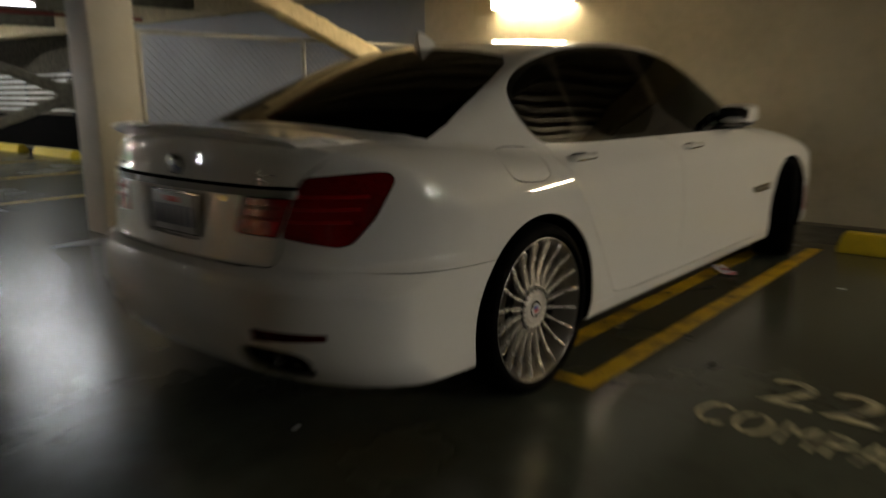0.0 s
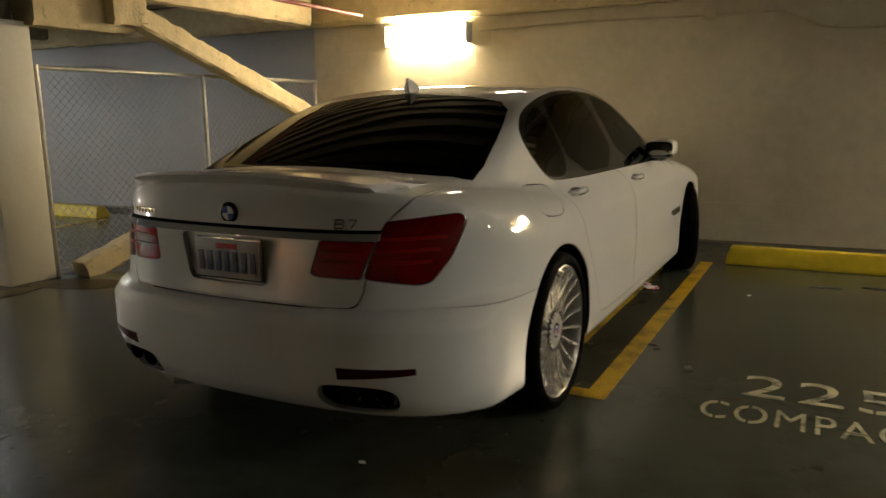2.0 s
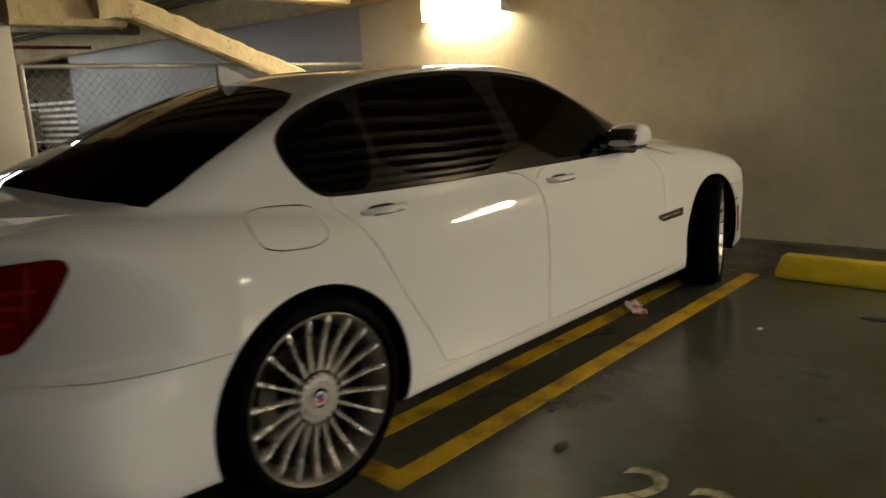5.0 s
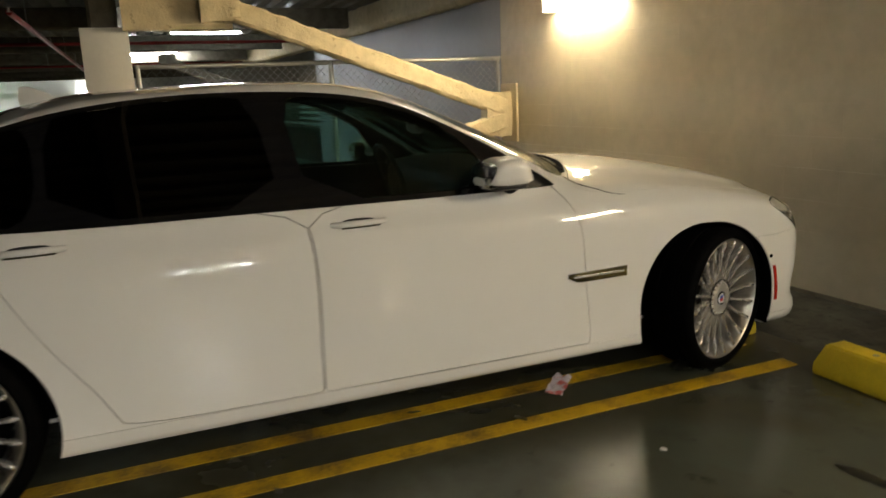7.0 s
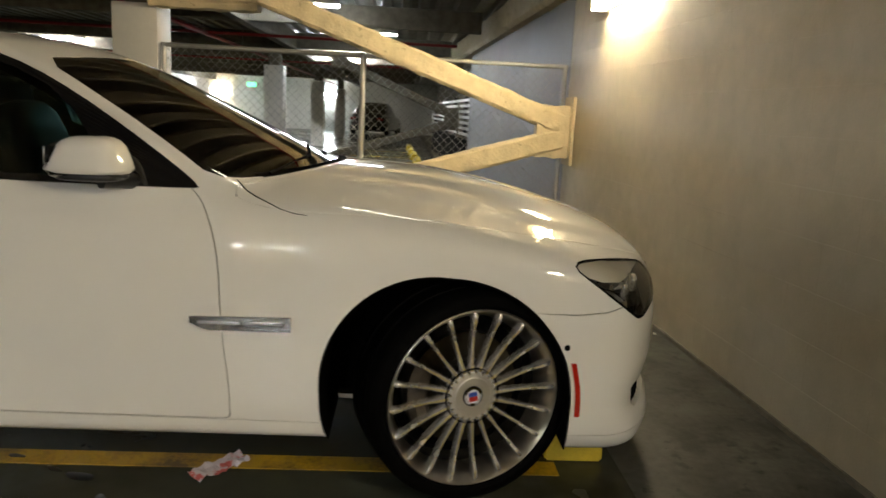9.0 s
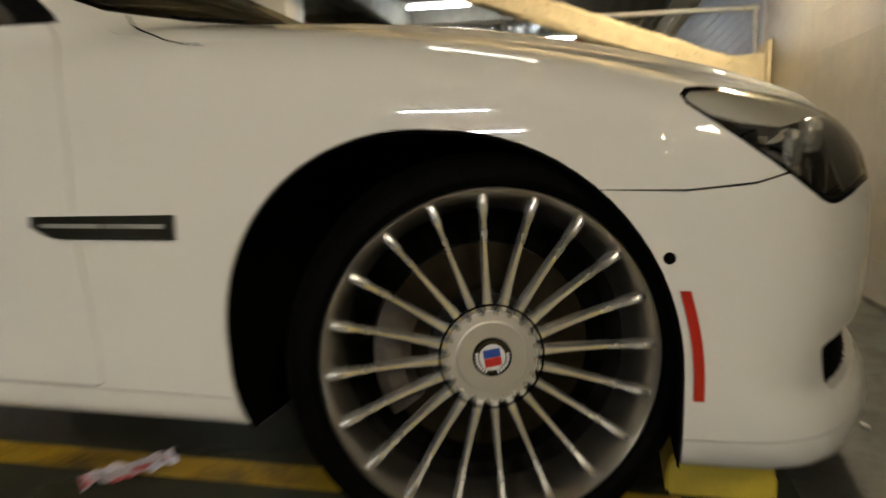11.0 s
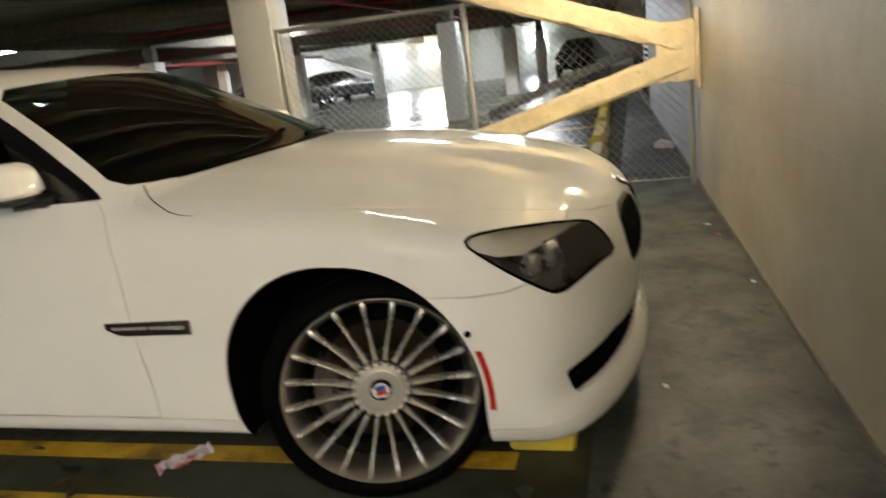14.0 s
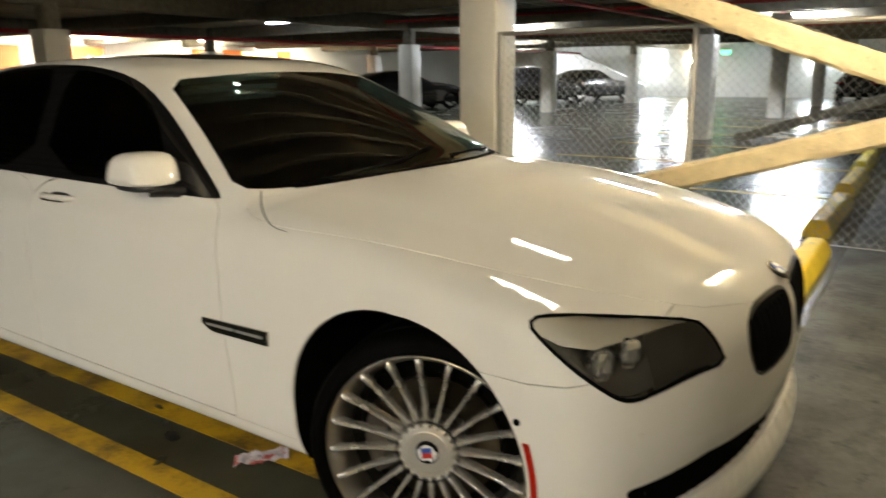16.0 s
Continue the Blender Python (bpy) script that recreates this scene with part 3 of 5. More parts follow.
def stencil(text, x0, x1, y0, y1):
    """Stencilled capitals with the bridges of the template left bare."""
    data = bpy.data.curves.new("stencil", "FONT")
    data.body, data.size, data.extrude, data.space_character = text, 1.0, 0.004, 1.12
    data.offset = 0.0
    ob = bpy.data.objects.new("stencil", data)
    scene.collection.objects.link(ob)
    bpy.context.view_layer.update()
    me = bpy.data.meshes.new_from_object(ob.evaluated_get(bpy.context.evaluated_depsgraph_get()))
    bpy.data.objects.remove(ob)
    xs, ys = [v.co.x for v in me.vertices], [v.co.y for v in me.vertices]
    kx, ky = (x1 - x0) / (max(xs) - min(xs)), (y1 - y0) / (max(ys) - min(ys))
    me.transform(Matrix.Translation((x0 - kx * min(xs), y0 - ky * min(ys), 0)) @ Matrix.Diagonal((kx, ky, 0.3, 1)))
    pitch = (x1 - x0) / len(text)
    bridges = bmesh.new()
    for k, letter in enumerate(text):
        if letter == "M":
            continue
        if letter == "5":
            x = x0 + pitch * (k + 0.5)
            box(bridges, (x - 0.006, y0 - 0.05, -0.01), (x + 0.006, y0 + 0.2 * (y1 - y0), 0.02))
        elif letter in "CO":
            x = x0 + pitch * (k + 0.5)
            box(bridges, (x - 0.006, y0 - 0.05, -0.01), (x + 0.006, y1 + 0.05, 0.02))
        else:
            z = y0 + (y1 - y0) * 0.36
            box(bridges, (x0 + pitch * k, z - 0.006, -0.01), (x0 + pitch * (k + 1), z + 0.006, 0.02))
    cut = bpy.data.meshes.new("cut")
    bridges.to_mesh(cut)
    bridges.free()
    me = boolean(me, cut, "DIFFERENCE", "EXACT")
    me.materials.clear()
    out = part("floor_stencil", me, STENCIL)
    out.location = (0, 0, 0.0022)
    return tagged(out, f"worn white stencilled writing {text} on the floor", "floor writing", "", "structure")


stencil("225", 1.63, 2.265, -2.695, -2.405)
stencil("COMPACT", 1.49, 2.40, -3.02, -2.82)

# crumpled paper
bm = bmesh.new()
bmesh.ops.create_grid(bm, x_segments=14, y_segments=10, size=1)
for v in bm.verts:
    p = Vector((v.co.x * 0.095, v.co.y * 0.042, 0))
    p.z = 0.004 + 0.035 * abs(noise.noise(p * 22 + Vector((3, 1, 0)))) + 0.012 * (1 + v.co.x) / 2
    v.co = p
bmesh.ops.solidify(bm, geom=bm.faces, thickness=0.0006)
PRINTED = material("printed_paper", (0.66, 0.62, 0.70), 0.7, vary=0.15, scale=12)
stained(PRINTED, (0.50, 0.05, 0.04), 9.0, (0.56, 0.60), 0.9)
note = part("crumpled_paper", bm, PRINTED, None, "crumpled white paper scrap on the yellow line", 20)
note.matrix_world = Matrix.Translation((0.785, -0.77, 0.003)) @ Matrix.Rotation(radians(135), 4, "Z")
tagged(note, "", "paper")

# ---- the car: a smooth solid described by curves, hollowed and cut into its panels ----
def curve(table):
    """A smooth curve through (at, value) rows."""
    xs, ys = np.array([r[0] for r in table], float), np.array([r[1] for r in table], float)
    d = np.diff(ys) / np.diff(xs)
    m = np.r_[d[0], np.where(d[1:] * d[:-1] > 0, 2 * d[1:] * d[:-1] / np.where(d[1:] + d[:-1] == 0, 1, d[1:] + d[:-1]), 0), d[-1]]

    def value(x):
        x = np.clip(x, xs[0], xs[-1])
        i = np.clip(np.searchsorted(xs, x) - 1, 0, len(xs) - 2)
        h = xs[i + 1] - xs[i]
        t = (x - xs[i]) / h
        return (1 + 2 * t) * (1 - t) ** 2 * ys[i] + t * (1 - t) ** 2 * h * m[i] + t * t * (3 - 2 * t) * ys[i + 1] + t * t * (t - 1) * h * m[i + 1]

    return value


def least(a, b, k):
    """The smaller of two, with a rounded passage of width k."""
    h = np.maximum(k - np.abs(a - b), 0) / k
    return np.minimum(a, b) - h * h * k / 4


WIDTH = curve([(-4.4, 0.76), (-4.1, 0.850), (-3.8, 0.902), (-3.4, 0.935), (-2.9, 0.945), (-1.8, 0.945), (-0.9, 0.942), (-0.4, 0.940), (0.0, 0.940), (0.3, 0.938), (0.5, 0.925), (0.7, 0.90), (0.95, 0.85)])
FLANK = curve([(0.0, -0.12), (0.14, -0.055), (0.22, -0.012), (0.30, -0.002), (0.42, 0.0), (0.56, 0.004), (0.66, 0.001), (0.75, -0.004), (0.80, -0.010), (0.83, -0.019), (0.87, -0.036), (0.92, -0.060), (0.98, -0.102), (1.05, -0.18), (1.5, -0.6)])
DECK_LINE = curve([(-4.4, 1.03), (-4.2, 1.056), (-4.08, 1.0525), (-3.95, 1.0545), (-3.8, 1.064), (-3.5, 1.06), (-2.9, 1.02), (-1.0, 1.0), (-0.62, 1.015), (-0.4, 1.006), (-0.1, 0.980), (0.2, 0.932), (0.45, 0.872), (0.62, 0.815), (0.74, 0.762), (0.82, 0.705), (0.9, 0.62)])
NOSE = curve([(0.1, 0.75), (0.16, 0.80), (0.21, 0.815), (0.255, 0.808), (0.30, 0.785), (0.36, 0.790), (0.45, 0.805), (0.55, 0.806), (0.64, 0.796), (0.70, 0.775), (0.78, 0.725), (0.9, 0.6)])
TAIL = curve([(0.15, -4.05), (0.24, -4.15), (0.33, -4.215), (0.45, -4.245), (0.56, -4.245), (0.605, -4.235), (0.64, -4.195), (0.72, -4.185), (0.86, -4.168), (0.94, -4.15), (1.02, -4.135), (1.1, -4.12)])
FLOOR_LINE = curve([(-4.4, 0.25), (-4.1, 0.226), (-3.7, 0.205), (-3.2, 0.2), (-0.6, 0.185), (0.3, 0.160), (0.9, 0.146)])
ROOF = curve([(-4.2, 0.90), (-3.9, 1.00), (-3.75, 1.065), (-3.6, 1.125), (-3.3, 1.238), (-3.05, 1.325), (-2.85, 1.383), (-2.65, 1.420), (-2.4, 1.436), (-2.0, 1.447), (-1.7, 1.438), (-1.45, 1.405), (-1.25, 1.345), (-1.0, 1.238), (-0.75, 1.125), (-0.5, 1.005), (-0.3, 0.90), (0, 0.75)])
CANT = curve([(-4.2, 0.55), (-3.9, 0.64), (-3.6, 0.725), (-3.3, 0.793), (-3.0, 0.832), (-2.4, 0.855), (-1.6, 0.855), (-1.0, 0.845), (-0.7, 0.83), (-0.4, 0.80), (0, 0.7)])

RIDGE = curve([(-0.7, 0.60), (-0.03, 0.625), (0.27, 0.63), (0.47, 0.563), (0.63, 0.50), (0.8, 0.45)])


def inside(x, y, z):
    """Above 0 within the car body, about in metres."""
    x = np.abs(x)
    side = WIDTH(y) + FLANK(z) - x
    top = DECK_LINE(y) - 0.13 * x**2.4 - z + (0.015 / (1 + np.exp((x - RIDGE(y)) / 0.024)) - 0.008) * np.clip(y * 2 + 1.2, 0, 1)
    nose = NOSE(z) - 0.21 * x**2 - 0.16 * x**6 - y
    upper = np.clip((z - 0.56) / 0.08, 0, 1)
    tail = y - TAIL(z) - 0.14 * x**2 - (0.45 + 0.30 * upper) * x**6
    low = z - FLOOR_LINE(y)
    f = least(side, top, 0.07)
    f = least(f, nose, 0.07)
    f = least(f, tail, 0.045)
    f = least(f, low, 0.03)
    front = np.clip((y + 2.4) / 1.0, 0, 1)
    front = front * front * (3 - 2 * front)
    along = y + (0.37 * front - 0.22 * (1 - front)) * x**2
    roof = (ROOF(along) - (0.085 - 0.030 * front) * x**2 - z) * 0.92
    lean = z - 0.97
    wall = (CANT(y) - 0.40 * lean - 0.30 * lean * np.abs(lean) - x) * 0.92
    g = least(roof, wall, 0.055)
    g = np.minimum(np.minimum(g, z - 0.86), np.minimum(y + 4.02, -0.25 - y))
    return -least(-f, -g, 0.025)


def slope(p):
    """The outward direction of the body's surface."""
    e = 2e-3
    x, y, z = p.T
    g = np.stack([inside(x + e, y, z) - inside(x - e, y, z), inside(x, y + e, z) - inside(x, y - e, z), inside(x, y, z + e) - inside(x, y, z - e)], 1)
    return -g / np.maximum(np.linalg.norm(g, axis=1, keepdims=True), 1e-9)


def skin_depth(eye, way):
    """How far along each ray the body ends."""
    steps = np.linspace(0.0, 1.6, 90)
    last = np.zeros(len(eye))
    done = np.zeros(len(eye), bool)
    for s in steps:
        p = eye + s * way
        ok = inside(*p.T) > 0
        last = np.where(~done & ok, s, last)
        done |= ~ok
    lo, hi = last, last + steps[1]
    for _ in range(16):
        mid = (lo + hi) / 2
        ok = inside(*(eye + mid[:, None] * way).T) > 0
        lo, hi = np.where(ok, mid, lo), np.where(ok, hi, mid)
    return lo


def body_shell(thick=0.028):
    """The hollow closed body: stations along the length, with fans at both ends."""
    half = np.r_[np.linspace(-90, -38, 22)[:-1], np.linspace(-38, 62, 80)[:-1], np.linspace(62, 90, 12)]
    around = np.radians(np.r_[half, 180 - half[-2:0:-1]])
    rings = []
    for phi in np.radians(np.linspace(88, 0, 40)[:-1]):
        rings.append((0.1, phi))
    for y in np.linspace(0.1, -3.7, 200):
        rings.append((y, 0.0))
    for phi in np.radians(np.linspace(0, -88, 40)[1:]):
        rings.append((-3.7, phi))
    count = len(around)
    eye, way = [], []
    for y, phi in rings:
        for a in around:
            eye.append((0, y, 0.60))
            way.append((math.cos(phi) * math.cos(a), math.sin(phi), math.cos(phi) * math.sin(a)))
    for y, s in ((0.1, 1), (-3.7, -1)):
        eye.append((0, y, 0.60))
        way.append((0, s, 0))
    eye, way = np.array(eye, float), np.array(way, float)
    far = skin_depth(eye, way)
    outer, inner = eye + far[:, None] * way, eye + (far - thick)[:, None] * way
    faces = []
    n = len(rings)
    for i in range(n - 1):
        for k in range(count):
            j = (k + 1) % count
            faces.append((i * count + k, i * count + j, (i + 1) * count + j, (i + 1) * count + k))
    for k in range(count):
        j = (k + 1) % count
        faces.append((n * count, j, k))
        faces.append((n * count + 1, (n - 1) * count + k, (n - 1) * count + j))
    total = n * count + 2
    both = faces + [tuple(v + total for v in reversed(f)) for f in faces]
    me = bpy.data.meshes.new("shell")
    me.from_pydata(np.r_[outer, inner].tolist(), [], both)
    bm = bmesh.new()
    bm.from_mesh(me)
    if bm.calc_volume(signed=True) < 0:
        bmesh.ops.reverse_faces(bm, faces=bm.faces)
    bm.to_mesh(me)
    bm.free()
    return me


def panel_mesh(me, mat):
    """Smooth shading by the body's own curvature, flat on the cut edges."""
    count = len(me.vertices)
    co = np.empty(count * 3)
    me.vertices.foreach_get("co", co)
    co = co.reshape(-1, 3)
    grad = slope(co)
    outer = np.abs(inside(*co.T)) < 1.5e-3
    me.shade_smooth()
    normals = []
    for f in me.polygons:
        fn = np.array(f.normal)
        for v in f.vertices:
            normals.append(grad[v] if outer[v] and grad[v] @ fn > 0.75 else fn)
    me.normals_split_custom_set([tuple(v) for v in normals])
    me.materials.clear()
    me.materials.append(mat)
    if mat in (PAINT, GLOSSY_BLACK):
        deep = inside(*co.T) > 0.012
        me.materials.append(CABIN)
        for f in me.polygons:
            f.material_index = 1 if all(deep[v] for v in f.vertices) else 0
    return me


def from_side(u, v, w):
    return (w, u, v)


def from_top(u, v, w):
    return (u, v, w)


def from_front(u, v, w):
    return (u, w, v)


def from_corner_front(u, v, w):
    return (0.7071 * w - 0.7071 * u, 0.7071 * w + 0.7071 * u, v)


def from_corner_rear(u, v, w):
    return (0.7071 * w - 0.7071 * u, -0.7071 * w - 0.7071 * u, v)


class Panels:
    """The body that is left while pieces are taken out of it."""

    def __init__(self, me):
        self.rest = me

    def take(self, outline, place, lo, hi, gap=0.0018, both=False):
        piece = boolean(self.rest, prism(grown(outline, -gap), place, lo, hi), "INTERSECT")
        about = volume(piece)
        self.rest = without(self.rest, prism(grown(outline, gap), place, lo, hi), about)
        if both:
            self.rest = without(self.rest, mirrored(prism(grown(outline, gap), place, lo, hi)), about)
        return piece


WHEEL_R, FRONT_AXLE, REAR_AXLE = 0.345, 0.0, -3.18


def add_wheel(car, x, y, side, steer=0.0, turn=0.0):
    """A wheel with its tyre, rim, twenty spokes, hub, badge and brake."""
    wheel = new("wheel")
    wheel.parent = car
    wheel.matrix_basis = Matrix.Translation((x, y, WHEEL_R)) @ Matrix.Rotation(radians(steer), 4, "Z") @ (Matrix.Rotation(math.pi, 4, "Z") if side < 0 else Matrix())
    r = WHEEL_R
    part("tyre", lathe([(-0.115, 0.287), (-0.128, 0.290), (-0.130, 0.315), (-0.118, 0.334), (-0.095, 0.343), (-0.05, r), (-0.046, r - 0.008), (-0.040, r - 0.008), (-0.036, r), (0.0, r + 0.0), (0.036, r), (0.040, r - 0.008), (0.046, r - 0.008), (0.05, r), (0.095, 0.343), (0.116, 0.335), (0.128, 0.318), (0.129, 0.303), (0.120, 0.292), (0.111, 0.2895), (0.090, 0.287), (-0.115, 0.287)], 96), RUBBER, wheel)
    part("rim", lathe([(0.110, 0.290), (0.116, 0.288), (0.118, 0.285), (0.112, 0.279), (0.092, 0.268), (0.060, 0.257), (0.020, 0.249), (0.020, 0.256), (0.060, 0.265), (0.092, 0.278), (0.110, 0.290)], 96), RIM, wheel)
    part("barrel", lathe([(0.020, 0.2488), (0.0, 0.245), (-0.10, 0.238), (-0.11, 0.262), (-0.10, 0.266), (0.0, 0.262), (0.020, 0.2558)], 72), STEEL, wheel, "inner barrel of the rim, darkened for its shade")
    # added black disc: stands in for the darkness inside the wheel
    part("dark_backing", lathe([(-0.030, 0.0), (-0.030, 0.237), (-0.036, 0.237), (-0.036, 0.0)], 60), MATT, wheel, "black disc added behind the brake disc to keep the wheel dark")
    # hub cover with a notch between every two spokes
    bm = bmesh.new()
    rows = []
    for out, rad, deep in ((0.02, 0.072, 1), (0.083, 0.0785, 1), (0.0872, 0.0790, 1), (0.0888, 0.0772, 1), (0.0893, 0.0635, 0), (0.0896, 0.0612, 0), (0.0914, 0.0592, 0), (0.0916, 0.050, 0), (0.0908, 0.0345, 0), (0.0880, 0.0335, 0), (0.0880, 0.004, 0)):
        row = []
        for k in range(240):
            a = k * math.pi / 120
            cut = max(0.0, math.cos(20 * (a - radians(turn + 9)))) ** 1.5
            q = rad - 0.0075 * deep * cut
            row.append(bm.verts.new((out, -q * math.sin(a), q * math.cos(a))))
        rows.append(row)
    for a, b in zip(rows, rows[1:]):
        for k in range(240):
            bm.faces.new((a[k], a[(k + 1) % 240], b[(k + 1) % 240], b[k]))
    bm.faces.new(rows[0][::-1])
    bm.faces.new(rows[-1])
    bmesh.ops.recalc_face_normals(bm, faces=bm.faces)
    hub = part("hub_cap", bm, SATIN, wheel, "satin silver hub cover")
    badge = part("badge", lathe([(0.086, 0.0), (0.086, 0.0335), (0.092, 0.0335), (0.094, 0.032), (0.092, 0.030), (0.092, 0.0)], 40), GLOSSY_BLACK, hub, "round black badge with red and blue crest")
    # one spoke: a tapered blade that swells at both ends
    bm = bmesh.new()
    rings = []
    for rad, out, wide, deep in ((0.070, 0.082, 0.0070, 0.018), (0.086, 0.088, 0.0092, 0.018), (0.102, 0.088, 0.0078, 0.016), (0.15, 0.090, 0.0060, 0.015), (0.20, 0.097, 0.0056, 0.014), (0.236, 0.107, 0.0064, 0.013), (0.244, 0.111, 0.0078, 0.015), (0.270, 0.117, 0.0086, 0.016), (0.284, 0.108, 0.0076, 0.012)):
        rings.append([bm.verts.new((out + deep * dx, wide * dy, rad)) for dx, dy in ((0.0, 0.55), (0.0, -0.55), (-0.35, -1), (-2.2, -0.8), (-2.2, 0.8), (-0.35, 1))])
    for a, b in zip(rings, rings[1:]):
        for k in range(6):
            bm.faces.new((a[k], a[(k + 1) % 6], b[(k + 1) % 6], b[k]))
    bm.faces.new(rings[0][::-1])
    bm.faces.new(rings[-1])
    bmesh.ops.recalc_face_normals(bm, faces=bm.faces)
    me = bpy.data.meshes.new("spoke")
    bm.to_mesh(me)
    bm.free()
    finish(me, ALLOY, 50)
    stud = lathe([(0.066, 0.0), (0.066, 0.0068), (0.084, 0.0064), (0.091, 0.0048), (0.0935, 0.002), (0.0935, 0.0)], 12)
    knob = bpy.data.meshes.new("stud")
    stud.to_mesh(knob)
    stud.free()
    finish(knob, ALLOY)
    for k in range(20):
        ob = new("spoke", me)
        ob.parent = wheel
        ob.matrix_basis = Matrix.Rotation(radians(turn + k * 18), 4, "X")
        ob = new("stud", knob)
        ob.parent = hub
        ob.matrix_basis = Matrix.Rotation(radians(turn + 9 + k * 18), 4, "X") @ Matrix.Translation((0, 0, 0.0765))
    part("badge_ring", lathe([(0.0918, 0.0), (0.0918, 0.0225), (0.0932, 0.0225), (0.0932, 0.0)], 40), WHITE, badge)
    part("badge_crest", boxed((0.0928, -0.0145, 0.0), (0.0944, 0.0145, 0.0145), 0.0006), BLUE, badge)
    part("badge_crest", boxed((0.0928, -0.0145, -0.0155), (0.0944, 0.0145, -0.0005), 0.0006), RED, badge)
    for k in range(16):
        a = k * 0.196 + 0.6 * (k // 8) + 1.2
        ob = boxed((0.0918, -0.0017, 0.0240), (0.0934, 0.0017, 0.0295), 0.0004)
        bmesh.ops.transform(ob, matrix=Matrix.Rotation(a, 4, "X"), verts=ob.verts)
        part("badge_mark", ob, WHITE, badge)
    part("hub_joint", lathe([(0.080, 0.0882), (0.0895, 0.0882), (0.0897, 0.0895), (0.0895, 0.0908), (0.080, 0.0908)], 60), MATT, hub, "dark joint round the hub cover")
    badge.rotation_euler = (radians(9), 0, 0)
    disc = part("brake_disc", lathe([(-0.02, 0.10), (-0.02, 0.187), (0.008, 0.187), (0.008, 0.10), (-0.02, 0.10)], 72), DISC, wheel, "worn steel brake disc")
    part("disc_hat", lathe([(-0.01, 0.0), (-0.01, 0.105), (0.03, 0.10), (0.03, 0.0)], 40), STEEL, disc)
    bm = bmesh.new()
    rows = []
    for a in np.radians(np.linspace(150, 214, 14)):
        bulge = 0.006 * math.sin(6 * a)
        rows.append([bm.verts.new((x, r * math.cos(a), r * math.sin(a))) for x, r in ((-0.045, 0.135), (0.036, 0.135), (0.046 + bulge, 0.150), (0.046 + bulge, 0.180), (0.036, 0.200), (-0.045, 0.200))])
    for p, q in zip(rows, rows[1:]):
        for k in range(6):
            bm.faces.new((p[k], p[(k + 1) % 6], q[(k + 1) % 6], q[k]))
    bm.faces.new(rows[0][::-1])
    bm.faces.new(rows[-1])
    bmesh.ops.recalc_face_normals(bm, faces=bm.faces)
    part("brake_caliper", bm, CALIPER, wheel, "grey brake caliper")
    return wheel


def capsule(c, size, power=2.6, n=28):
    """A rounded box."""
    bm = bmesh.new()
    bmesh.ops.create_uvsphere(bm, u_segments=n, v_segments=n // 2, radius=1)
    for v in bm.verts:
        k = (abs(v.co.x) ** power + abs(v.co.y) ** power + abs(v.co.z) ** power) ** (1 / power)
        v.co = Vector(c) + Vector((v.co.x * size[0], v.co.y * size[1], v.co.z * size[2])) / k
    return bm


def on_flank(y, z):
    """The outside of the body's right flank at a place along and above."""
    lo, hi = 0.3, 1.2
    for _ in range(30):
        mid = (lo + hi) / 2
        lo, hi = (mid, hi) if inside(np.array([mid]), np.array([y]), np.array([z]))[0] > 0 else (lo, mid)
    return lo


def on_tail(x, z):
    lo, hi = -3.6, -4.6
    for _ in range(30):
        mid = (lo + hi) / 2
        lo, hi = (mid, hi) if inside(np.array([x]), np.array([mid]), np.array([z]))[0] > 0 else (lo, mid)
    return lo


def on_top(x, y):
    lo, hi = 0.6, 1.8
    for _ in range(30):
        mid = (lo + hi) / 2
        lo, hi = (mid, hi) if inside(np.array([x]), np.array([y]), np.array([mid]))[0] > 0 else (lo, mid)
    return lo


